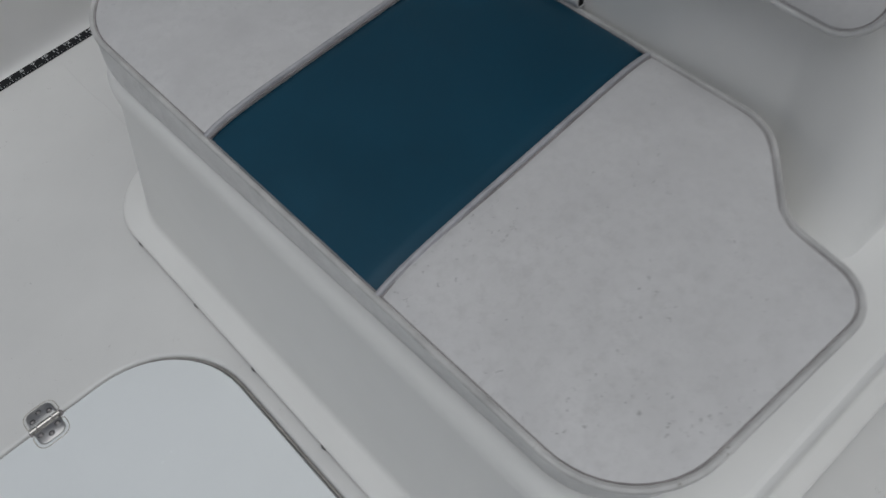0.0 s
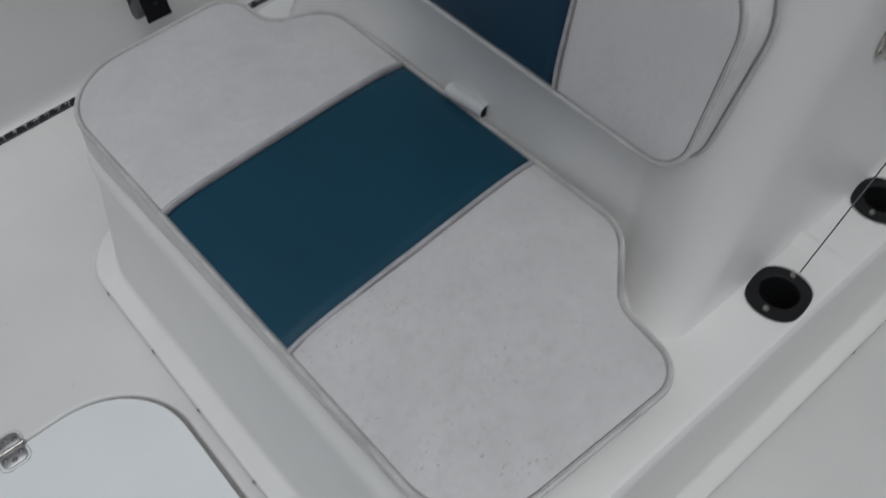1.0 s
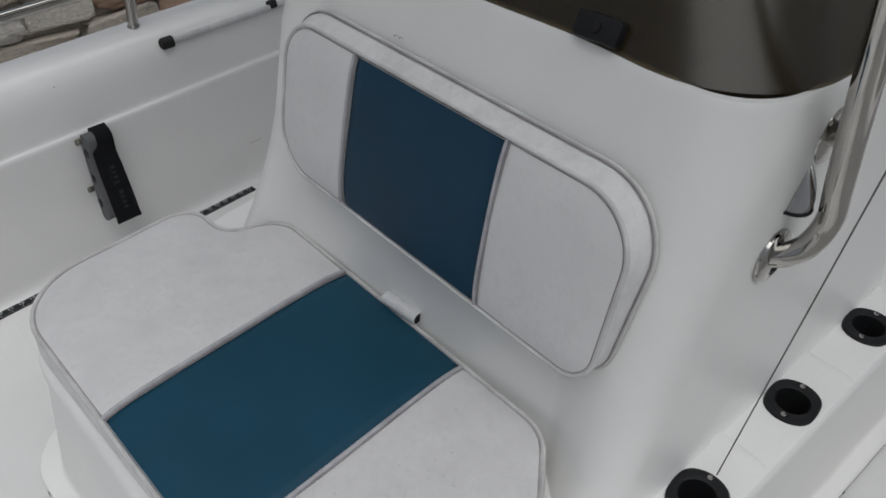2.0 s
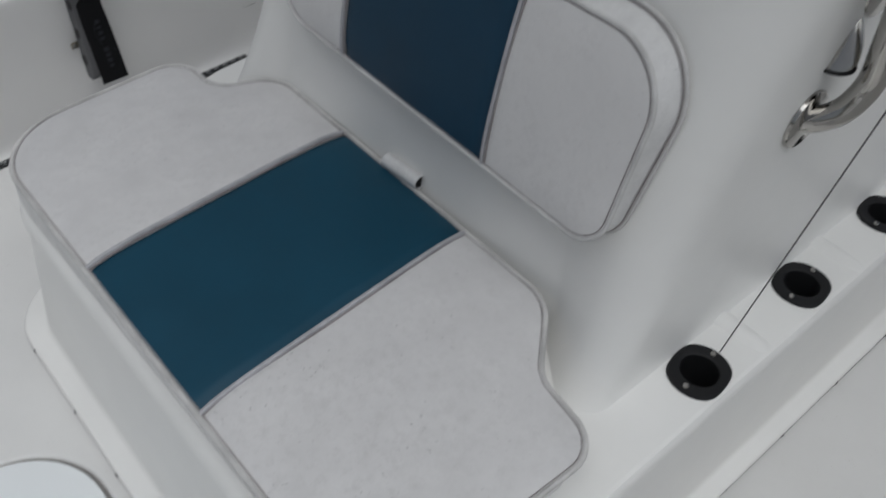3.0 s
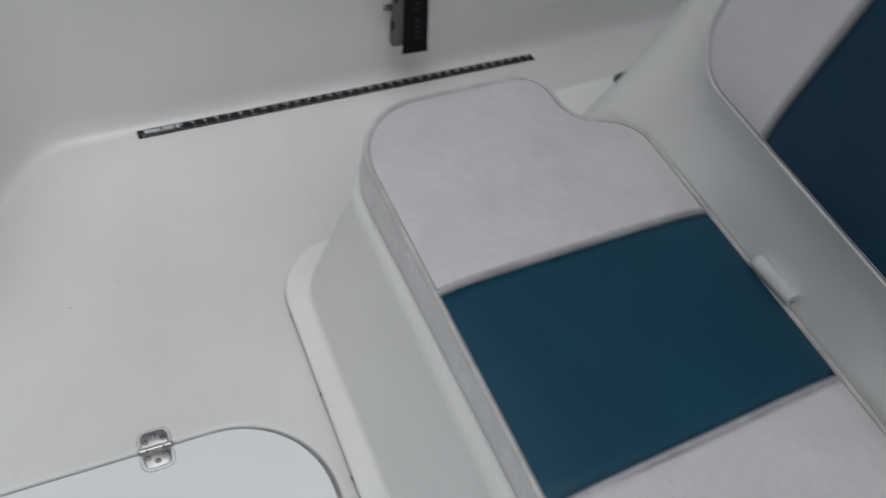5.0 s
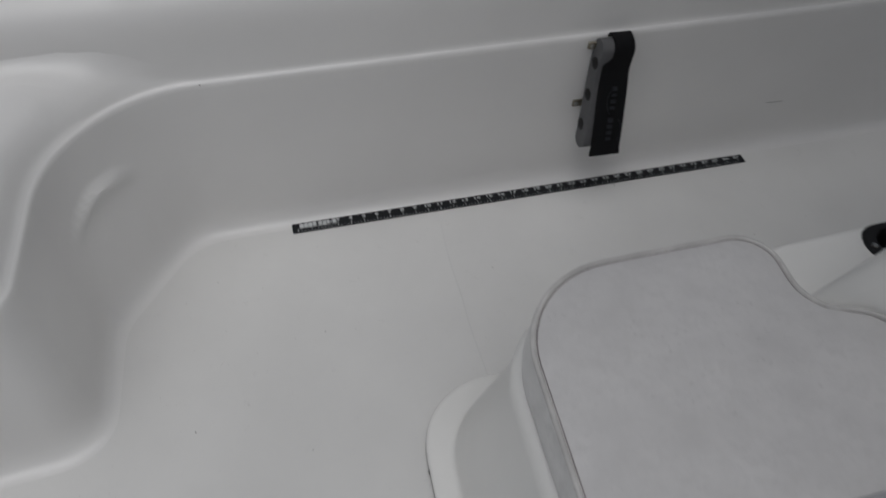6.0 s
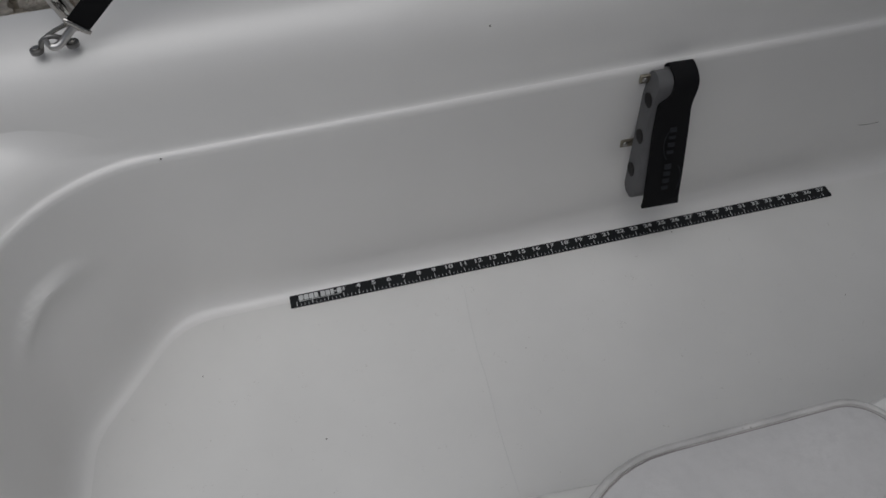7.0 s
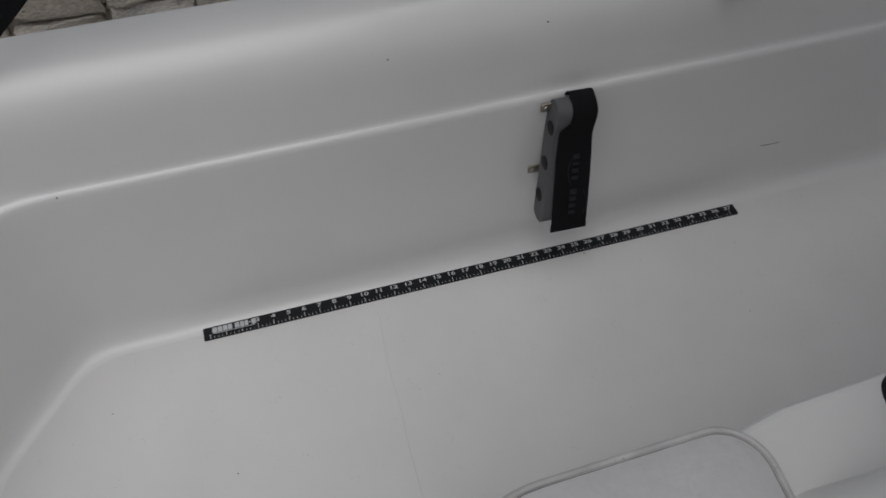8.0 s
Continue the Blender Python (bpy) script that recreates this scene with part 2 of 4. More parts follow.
def slab(ring, z0, z1, edge=0.002):
    """A flat plate with softened upper edge."""
    bm = bmesh.new()
    return loft(bm, [at_z(ring, z0), at_z(ring, z1 - edge), at_z(inset(ring, edge * 0.3), z1 - edge * 0.3), at_z(inset(ring, edge), z1)], True, True)


def sweep(path, r, seg=10, closed=False, bm=None, flat=None):
    """A tube along 3D points. r: a radius or one for each point. flat: (width, thickness) of a strap instead."""
    bm = bm or bmesh.new()
    pts = [Vector(p) for p in path]
    n = len(pts)
    side = None
    rings = []
    for i, p in enumerate(pts):
        if closed:
            t = pts[(i + 1) % n] - pts[i - 1]
        else:
            t = pts[min(i + 1, n - 1)] - pts[max(i - 1, 0)]
        t.normalize()
        if side is None:
            side = t.cross(Vector((0, 0, 1)))
            if side.length < 1e-3:
                side = t.cross(Vector((0, 1, 0)))
        side = (side - t * side.dot(t)).normalized()
        up = side.cross(t)
        rad = r[i] if isinstance(r, (list, tuple)) else r
        rings.append([p + side * math.cos(2 * math.pi * k / seg) * rad + up * math.sin(2 * math.pi * k / seg) * rad for k in range(seg)])
    if closed:
        rings.append(rings[0])
        rows = [[bm.verts.new(q) for q in ring] for ring in rings[:-1]]
        for a, b in zip(rows, rows[1:] + rows[:1]):
            for k in range(seg):
                bm.faces.new((a[k], a[(k + 1) % seg], b[(k + 1) % seg], b[k]))
        return bm
    return loft(bm, rings, True, True)


def bend(points, steps=6):
    """A smooth path through points (Catmull-Rom)."""
    p = [Vector(q) for q in points]
    p = [p[0] * 2 - p[1]] + p + [p[-1] * 2 - p[-2]]
    out = []
    for i in range(1, len(p) - 2):
        for k in range(steps):
            s = k / steps
            a, b, c, d = p[i - 1:i + 3]
            out.append(0.5 * (2 * b + (c - a) * s + (2 * a - 5 * b + 4 * c - d) * s * s + (3 * b - a - 3 * c + d) * s ** 3))
    return out + [p[-2]]


def disc(r, z0, z1, seg=20, edge=0.001, x=0.0, y=0.0):
    return slab([(x + r * math.cos(2 * math.pi * k / seg), y + r * math.sin(2 * math.pi * k / seg)) for k in range(seg)], z0, z1, edge)


def box(x0, x1, y0, y1, z0, z1, r=0.002, edge=0.001):
    return slab(fillet([(x0, y0, r), (x1, y0, r), (x1, y1, r), (x0, y1, r)], 3), z0, z1, edge)


def inside(loop, x, y):
    odd = False
    for i in range(len(loop)):
        (x0, y0), (x1, y1) = loop[i - 1], loop[i]
        if (y0 > y) != (y1 > y) and x < x0 + (x1 - x0) * (y - y0) / (y1 - y0):
            odd = not odd
    return odd


def fill(loops, z):
    """A flat sheet bounded by the first loop, with the others as holes."""
    points, edges = [], []
    for loop in loops:
        n = len(points)
        points += [Vector(p) for p in loop]
        edges += [(n + i, n + (i + 1) % len(loop)) for i in range(len(loop))]
    verts, _, faces, *_ = geometry.delaunay_2d_cdt(points, edges, [], 0, 1e-6)
    bm = bmesh.new()
    vs = [bm.verts.new((v.x, v.y, z)) for v in verts]
    for f in faces:
        c = sum((verts[i] for i in f), Vector((0, 0))) / len(f)
        if inside(loops[0], *c) and not any(inside(h, *c) for h in loops[1:]):
            bm.faces.new([vs[i] for i in f])
    loose = [v for v in bm.verts if not v.link_faces]
    bmesh.ops.delete(bm, geom=loose, context="VERTS")
    return bm


SEAT = pose(0.152, -1.0, 0, 0, 0, -4.5)   # the console's own axes: x aft, y to the far side


def seat_xy(u, v):
    p = SEAT @ Vector((u, v, 0))
    return (p.x, p.y)


# ---- deck, liner and hull ----
MID = -1.03
BOW, STERN = -0.316, 3.0


def liner_ring(d, soft=1.0):
    """The liner's outline, d outside the foot of its walls: it steps in to an aisle between the bow boxes.
    The bow corners are cut off straight at the deck (soft 0) and round higher up (soft 1)."""
    y1 = d - 0.006
    full = 0.19 + d
    cut_x = 0.132 + 0.586 * d + (0.586 * full - 0.132 - 0.586 * d) * soft
    cut_y = 0.170 + 0.586 * d + (0.586 * full - 0.170 - 0.586 * d) * soft
    r = 0.11 + (full - 0.11) * soft
    half = [(STERN + d, y1, 0.1), (BOW - d + cut_x, y1, r), (BOW - d, y1 - cut_y, r),
            (BOW - 0.022 - d, -0.405 + d, max(0.02, 0.085 - d)), (-1.35 - d, -0.47 + d, 0.1 + d)]
    near = [(x, 2 * MID - y, r2) for x, y, r2 in half]
    return fillet(half + near[::-1], 12)


def ease(x):
    x = max(0.0, min(1.0, x))
    return x * x * (3 - 2 * x)


hatch_ring = [seat_xy(u, v) for u, v in fillet([(-0.80, -0.36, 0.1), (-0.100, -0.36, 0.1), (-0.100, 0.276, 0.15), (-0.80, 0.276, 0.1)], 12)]
floor = part("floor", fill([liner_ring(-0.004, 0.0), inset(hatch_ring, -0.007)], 0.0), DECK)
tagged(floor, "white moulded boat deck with fine nonskid grain", "deck", kind="structure")
lip = bmesh.new()
loft(lip, [at_z(inset(hatch_ring, k), z) for k, z in ((-0.007, 0.0), (-0.004, -0.0004), (-0.0018, -0.0018), (-0.0004, -0.0045), (0.0, -0.008), (0.0004, -0.018), (0.03, -0.019))])
part("hatch_rim", lip, DECK, floor, "moulded rim round the hatch")

def bulge(x, y, z):
    """A shallow moulded swelling low in the rounded bow corners of the liner."""
    dx, dy = x - (BOW + 0.19), MID + abs(y - MID) + 0.196
    turn = math.degrees(math.atan2(dy, dx))
    if not 112 < turn < 180 or math.hypot(dx, dy) > 0.3:
        return (x, y, z)
    w = math.exp(-((turn - 145) / 17) ** 4)
    top = 0.226 - 0.031 * ((turn - 143) / 20) ** 2
    h = 0.014 * w * math.exp(-((z - top) / (0.007 if z > top else 0.022)) ** 2) / math.hypot(dx, dy)
    return (x - dx * h, y - math.copysign(1, y - MID) * dy * h, z)


low = bmesh.new()
profile = [(-0.004, 0.0), (0.002, 0.0006), (0.008, 0.0025), (0.0145, 0.007), (0.0195, 0.014), (0.0235, 0.025), (0.0258, 0.04), (0.0268, 0.06), (0.0280, 0.135)]
profile += [(0.0280 + 0.006 * k / 22, 0.135 + 0.005 * k) for k in range(1, 23)]
profile += [(0.0350, 0.27), (0.0365, 0.300), (0.0371, 0.311), (0.0384, 0.3172), (0.0408, 0.3205), (0.044, 0.322)]
loft(low, [[bulge(*q) for q in at_z(liner_ring(d, ease(z / 0.30)), z)] for d, z in profile])
liner = part("wall_liner", low, LINER)
tagged(liner, "glossy white gelcoat inner liner wall curving into the deck", "wall", kind="structure")


def hull_path(d):
    """The hull's side in plan, d outside its inner face, from the far stern round the bow to the near stern."""
    half = 1.069 + d
    pts = [(STERN + 0.06, half)]
    for k in range(10):
        pts.append((STERN - k * 0.36, half))
    for k in range(1, 25):
        w = math.pi / 2 * k / 24
        pts.append((-0.42 - (1.9 + d) * math.sin(w), half * math.cos(w) ** 0.8 if k < 24 else 0.0))
    full = [(x, MID + y) for x, y in pts]
    return full + [(x, 2 * MID - y) for x, y in full[-2::-1]]


HULL_IN = [(0.0, 0.3222), (0.003, 0.325), (0.0055, 0.334), (0.0095, 0.38), (0.0150, 0.410), (0.0205, 0.427), (0.029, 0.4415), (0.0405, 0.4535)]
up = bmesh.new()
loft(up, [at_z(hull_path(d), z) for d, z in (*HULL_IN, (0.055, 0.4635), (0.072, 0.4705), (0.090, 0.4742), (0.118, 0.4755), (0.129, 0.472), (0.133, 0.462), (0.130, 0.42), (0.06, -0.2), (-0.25, -0.55))], closed=False)
hull = part("wall_hull", up, LINER)
tagged(hull, "white gelcoat hull side with rounded gunwale", "hull", kind="structure")


def hull_half(x, d):
    """Half the width between the hull's inner faces at x."""
    s = max(0.0, min(1.0, (-0.42 - x) / (1.9 + d)))
    return (1.069 + d) * max(0.0, 1 - s * s) ** 0.4


RISE = [(0.0435, 0.3218), (0.0465, 0.3224), (0.0505, 0.327), (0.0555, 0.338), (0.0635, 0.352), (0.0735, 0.364), (0.087, 0.371), (0.105, 0.3745)]
RISE += [(0.105 + 0.012 * k, 0.3757) for k in range(1, 20)]
STEPS = [0.04 + 0.01 * k for k in range(31)]
OFFSETS = [liner_ring(d) for d in STEPS]


def ring_at(i, d):
    k = max(0, min(len(STEPS) - 2, int((d - STEPS[0]) / 0.01)))
    f = (d - STEPS[k]) / 0.01
    (x0, y0), (x1, y1) = OFFSETS[k][i], OFFSETS[k + 1][i]
    return (x0 + (x1 - x0) * f, y0 + (y1 - y0) * f)


def lean(z):
    """How far the hull's inner face stands out at height z."""
    for (d0, z0), (d1, z1) in zip(HULL_IN, HULL_IN[1:]):
        if z <= z1:
            return d0 + (d1 - d0) * max(0.0, (z - z0) / (z1 - z0))
    return HULL_IN[-1][0]


def shoulder(i):
    """One line up the shoulder above the ledge: over the box's rounded edge, then up the hull's side where that is near."""
    def clear(d, z):
        x, y = ring_at(i, d)
        return hull_half(x, lean(z)) + 0.0008 + 0.005 * ease((z - 0.405) / 0.03) - abs(y - MID)

    line = []
    for d, z in RISE:
        if clear(d, z) <= 0:
            break
        line.append((d, z))
    if len(line) < len(RISE):
        d, z = line[-1] if line else RISE[0]
        while z < 0.440:
            a, b = 0.03, 0.339
            for _ in range(22):
                m = (a + b) / 2
                a, b = (m, b) if clear(m, z) > 0 else (a, m)
            line.append((a, z))
            z += 0.006
    # even steps along the line, then a running mean: a soft cove where box and hull meet
    run = [0.0]
    for (d0, z0), (d1, z1) in zip(line, line[1:]):
        run.append(run[-1] + math.hypot(d1 - d0, z1 - z0))
    even = []
    for k in range(61):
        s = run[-1] * k / 60
        j = max(0, min(len(run) - 2, next((q for q in range(len(run) - 1) if run[q + 1] >= s), len(run) - 2)))
        f = (s - run[j]) / max(1e-9, run[j + 1] - run[j])
        even.append((line[j][0] + (line[j + 1][0] - line[j][0]) * f, line[j][1] + (line[j + 1][1] - line[j][1]) * f))
    wide = 0.036 / (run[-1] / 60) if len(line) < len(RISE) or line[-1][1] > 0.38 else 0.008 / (run[-1] / 60)
    out = []
    for k in range(61):
        w = int(min(wide, k, 60 - k))
        near = even[k - w:k + w + 1]
        d, z = sum(q[0] for q in near) / len(near), sum(q[1] for q in near) / len(near)
        out.append((*ring_at(i, d), z))
    return out


lines = [shoulder(i) for i in range(len(OFFSETS[0]))]
collar = bmesh.new()
loft(collar, [[line[k] for line in lines] for k in range(61)])
part("collar", collar, LINER, liner, "sloping moulded shoulder above the ledge")
casting = part("casting_deck", fill([hull_path(0.06), liner_ring(0.15)], 0.3750), LINER)
tagged(casting, "raised white casting deck in the bow", "deck", kind="structure")
tr = bmesh.new()
loft(tr, [[(STERN + 0.045, MID - 1.2, z), (STERN + 0.045, MID + 1.2, z), (STERN + 0.12, MID + 1.2, z), (STERN + 0.12, MID - 1.2, z)] for z in (-0.5, 0.47)], True, True)
tagged(part("wall_transom", tr, GEL, smooth=False), "plain white transom wall", "wall", kind="structure")

# marks and scuffs in the gelcoat
MARK = material("grime", (0.16, 0.15, 0.14), 0.8)
SCUFF = material("hairline", (0.655, 0.65, 0.635), 0.7)
for x, y, r in ((0.007, -0.258, 0.0016), (-0.157, -0.110, 0.0012), (0.645, -0.037, 0.0016), (-0.217, -0.396, 0.0018), (0.33, -0.19, 0.001), (-0.05, -0.47, 0.001), (0.86, -0.23, 0.0012)):
    part("speck", disc(r * 0.75, 0.0001, 0.0006, 8, 0.0002, x, y), MARK, floor, "tiny dark speck")
crack = bend([(0.268, -0.060, 0.0002), (0.262, -0.11, 0.0002), (0.257, -0.17, 0.0002), (0.2555, -0.235, 0.0002), (0.250, -0.31, 0.0002), (0.2485, -0.41, 0.0002)], 4)
part("hairline_crack", sweep(crack, 0.00042, 5), SCUFF, floor, "hairline crack in the gelcoat")
part("scratch", sweep([(0.995, 0.0214, 0.109), (1.012, 0.0213, 0.1065), (1.035, 0.0213, 0.107)], 0.0005, 5), MARK, liner, "short dark scratch")
for x, y, z in ((-0.122, 0.0325, 0.3185), (0.33, 0.0385 + lean(0.42), 0.42), (0.56, 0.0385 + lean(0.43), 0.43)):
    part("speck", sweep([(x - 0.001, y, z), (x + 0.001, y, z)], 0.0012, 6), MARK, liner, "tiny dark speck")

# ---- hatch ----
hatch = empty("deck_hatch", "closed white deck hatch with steel hinge", "hatch", SEAT)
lid_ring = fillet([(-0.796, -0.356, 0.096), (-0.1060, -0.356, 0.096), (-0.1060, 0.2725, 0.147), (-0.796, 0.2725, 0.096)], 12)
part("lid", slab(lid_ring, -0.016, 0.002, 0.004), LID, hatch)
gasket_ring = inset(fillet([(-0.80, -0.36, 0.1), (-0.100, -0.36, 0.1), (-0.100, 0.276, 0.15), (-0.80, 0.276, 0.1)], 12), 0.0024)
part("gasket", sweep(at_z(gasket_ring, -0.0052), 0.0022, 6, True), GASKET, hatch, "worn grey rubber gasket, darkened for groove shade")


def build_hinge(u, v):
    h = part("hinge", slab(fillet([(u - 0.0195, v - 0.030, 0.011), (u + 0.0195, v - 0.030, 0.011), (u + 0.0205, v - 0.004, 0.003), (u - 0.0205, v - 0.004, 0.003)], 5), 0.0025, 0.0052, 0.0015),
             SATIN, hatch, "small stainless steel butterfly hinge")
    part("leaf", slab(fillet([(u - 0.0205, v + 0.004, 0.003), (u + 0.0205, v + 0.004, 0.003), (u + 0.0195, v + 0.030, 0.011), (u - 0.0195, v + 0.030, 0.011)], 5), 0.0005, 0.0042, 0.0015), SATIN, h)
    for a, b in ((-0.0225, -0.0125), (-0.0108, 0.0108), (0.0125, 0.0225)):
        part("knuckle", sweep([(u + a, v, 0.0052), (u + b, v, 0.0052)], 0.0042, 12), STEEL, h)
    part("hinge_gap", box(u - 0.0255, u + 0.0255, v - 0.0065, v + 0.0065, 0.0003, 0.0022, 0.004), SEAM, h, "dark gap under the hinge pin")
    for s, z in ((-1, 0.0052), (1, 0.0042)):
        for x, y in ((-0.0128, 0.0135), (0.0, 0.0215), (0.0128, 0.0135)):
            part("screw", disc(0.0046, z - 0.002, z + 0.0002, 14, 0.0004, u + x, v + s * y), DARKSTEEL, h, "dull countersunk screw")
            part("slot", box(u + x - 0.0018, u + x + 0.0018, v + s * y - 0.0018, v + s * y + 0.0018, z - 0.001, z + 0.0006, 0.0008, 0.0002), SEAM, h)
        ring = fillet([(u - 0.0235, v + s * 0.0345, 0.014), (u + 0.0235, v + s * 0.0345, 0.014), (u + 0.0245, v + s * 0.008, 0.004), (u - 0.0245, v + s * 0.008, 0.004)], 5)
        part("sealant", sweep(at_z(ring, 0.0021 if s < 0 else 0.0002), 0.0007, 6, True), BEDDING, h, "dirty bead of old sealant")


BEDDING = material("bedding_sealant", (0.52, 0.49, 0.44), 0.8, wash=0.5, wash_size=0.008)
build_hinge(-0.335, 0.2735)

# ---- console with seat base ----
console = empty("console", "white moulded centre console with forward seat base", "console", SEAT)


def base_ring(f, rear, near0, near1, far0, far1, r, flare=None):
    """Outline of the seat base in plan; behind the seat its far side steps out to a ledge."""
    a, b = flare or (far0 + 0.004, far0 + 0.016)
    return fillet([(f, near0, r), (rear, near1, r), (rear, far1, r), (0.395, b, 0.09), (0.275, a, 0.09), (f, far0, r)], 12)


def level(out, z, r=0.125):
    """A ring of the skirt, out beyond the foot of the base's walls."""
    return (base_ring(-0.040 - out, 1.32 + out, -0.465 - out * 0.7, -0.511 - out * 0.9, 0.549 + out, 0.665 + out, r), z)


skirt = [level(0.020, 0.0, 0.11), level(0.021, 0.005, 0.11), level(0.0365, 0.006), level(0.0375, 0.0085), level(0.0375, 0.0135), level(0.0362, 0.0168), level(0.0330, 0.0190),
         level(0.0270, 0.0218), level(0.0085, 0.0282), level(0.0040, 0.0308), level(0.0012, 0.0360), level(0.0, 0.046, 0.12),
         (base_ring(-0.0135, 1.285, -0.4640, -0.5090, 0.474, 0.604, 0.13, (0.484, 0.512)), 0.308),
         (base_ring(-0.0142, 1.286, -0.4645, -0.5095, 0.4745, 0.606, 0.13, (0.486, 0.515)), 0.322),
         (base_ring(-0.0148, 1.287, -0.4655, -0.5105, 0.475, 0.608, 0.13, (0.488, 0.518)), 0.333),
         (base_ring(-0.0136, 1.285, -0.4655, -0.5105, 0.4745, 0.608, 0.129, (0.488, 0.518)), 0.343),
         (base_ring(-0.0095, 1.280, -0.4640, -0.5085, 0.4715, 0.606, 0.127, (0.485, 0.516)), 0.3505),
         (base_ring(-0.0030, 1.272, -0.4600, -0.5045, 0.468, 0.602, 0.12, (0.481, 0.512)), 0.3552),
         (base_ring(0.004, 1.260, -0.4550, -0.5000, 0.464, 0.597, 0.115, (0.477, 0.507)), 0.356)]
bm = bmesh.new()
loft(bm, [at_z(r, z) for r, z in skirt])
base = part("seat_base", bm, GEL, console, "white moulded seat base with flared skirt")
# dark bead paints the shade in the gap under the skirt, with dirty sealant
part("sealant", sweep(at_z(base_ring(-0.0745, 1.3565, -0.4875, -0.5425, 0.5855, 0.7015, 0.122), 0.0028), 0.0026, 6, True),
     material("sealant_and_gap_shade", (0.24, 0.225, 0.20), 0.8, wash=0.5, wash_size=0.03), console, "dark line for gap shade and dirty sealant at the foot")
HOLDERS = [(u + s, y + k * (u - 0.5)) for s, y, k in ((-0.007, -0.438, -0.03), (0.031, 0.491, 0.03)) for u in (0.5155, 0.747, 0.975)]
sockets = [[(u + 0.026 * math.cos(2 * math.pi * k / 24), v + 0.026 * math.sin(2 * math.pi * k / 24)) for k in range(24)] for u, v in HOLDERS]
part("seat_top", fill([skirt[-1][0], *sockets], 0.356), GEL, console)
for u, v in ((-0.076, 0.443), (-0.0762, 0.279), (-0.0764, 0.128), (-0.0766, -0.034), (-0.0768, -0.19), (0.464, -0.508), (0.632, -0.515), (0.788, -0.522), (0.957, -0.5285), (1.13, -0.535)):
    flat = u < 0
    p0 = (u + 0.003, v, 0.0085) if flat else (u, v + 0.003, 0.0085)
    p1 = (u - 0.0025, v, 0.0085) if flat else (u, v - 0.0025, 0.0085)
    ring_s = part("screw", sweep([p0, p1], 0.0046, 10), DARKSTEEL, base, "small weathered screw head")
    tip = (p1[0] - 0.0006, p1[1], p1[2]) if flat else (p1[0], p1[1] - 0.0006, p1[2])
    part("slot", sweep([p1, tip], 0.0022, 8), RUBBER, ring_s)


def finer(ring, spans):
    """The ring with more points on the edges that begin at the given places."""
    out = []
    for i, (x, y) in enumerate(ring):
        q = ring[(i + 1) % len(ring)]
        n = spans.get(i, 1)
        out += [(x + (q[0] - x) * k / n, y + (q[1] - y) * k / n) for k in range(n)]
    return out


def body_ring(wing, nv, rear, fv, inn, iv_n, iv_f, r_w, r_i, front=0.0):
    """Upper console: wing tips (u, v), side, rear and the face between the wings."""
    ring = fillet([(wing, -nv, r_w), (rear, -nv - 0.03, 0.08), (rear, fv + 0.04, 0.08), (wing, fv, r_w), (inn, iv_f, r_i), (inn, -iv_n, r_i)], 9)
    return finer(ring, {9: 10, 29: 10, 39: 4, 49: 16, 59: 4})


def dip(u, v):
    """How far the console's upper edge falls towards its corners and sides."""
    return 0.008 + 0.0138 * ease((abs(v) - 0.14) / 0.26) + 0.02 * ease((u - 0.54) / 0.46)


def lowered(x, y, z):
    """A point of the console's upper edge, let down along its sloping face."""
    k = dip(x, y)
    return (x - 0.25 * k * ease((0.75 - x) / 0.15), y, z - k)


levels = [(0.352, body_ring(0.300, 0.398, 1.17, 0.430, 0.400, 0.275, 0.325, 0.05, 0.045)),
          (0.358, body_ring(0.309, 0.394, 1.165, 0.424, 0.406, 0.273, 0.325, 0.05, 0.045)),
          (0.372, body_ring(0.324, 0.3915, 1.16, 0.419, 0.412, 0.271, 0.325, 0.05, 0.045)),
          (0.42, body_ring(0.362, 0.390, 1.155, 0.414, 0.420, 0.27, 0.32, 0.055, 0.045)),
          (0.48, body_ring(0.395, 0.389, 1.15, 0.407, 0.427, 0.265, 0.30, 0.06, 0.05)),
          (0.54, body_ring(0.420, 0.388, 1.15, 0.403, 0.433, 0.26, 0.28, 0.07, 0.05)),
          (0.60, body_ring(0.440, 0.388, 1.15, 0.398, 0.446, 0.26, 0.27, 0.075, 0.06)),
          (0.75, body_ring(0.476, 0.390, 1.15, 0.394, 0.479, 0.26, 0.27, 0.08, 0.06)),
          (0.857, body_ring(0.5015, 0.392, 1.15, 0.392, 0.503, 0.22, 0.22, 0.125, 0.03)),
          (0.886, body_ring(0.5085, 0.3915, 1.148, 0.3915, 0.509, 0.21, 0.21, 0.138, 0.03)),
          (0.896, body_ring(0.5107, 0.391, 1.147, 0.391, 0.511, 0.21, 0.21, 0.14, 0.03)),
          (0.897, body_ring(0.5114, 0.3904, 1.145, 0.3904, 0.5117, 0.21, 0.21, 0.14, 0.03))]
rings = [[lowered(x, y, z) if z > 0.8 else (x, y, z) for x, y in r] for z, r in levels]
rim = levels[-1][1]
rings += [[lowered(x, y, z) for x, y in inset(rim, d)] for d, z in ((0.009, 0.897), (0.011, 0.879))]
bm = bmesh.new()
loft(bm, rings, False, False)
part("upper_body", bm, GEL, console)
bm = bmesh.new()
loft(bm, [[lowered(x, y, z) for x, y in inset(rim, d)] for d, z in ((0.0085, 0.877), (0.0085, 0.885), (0.0125, 0.887))], False, True)
part("dash_panel", bm, FOAM, console, "grey dash panel behind the windscreen")
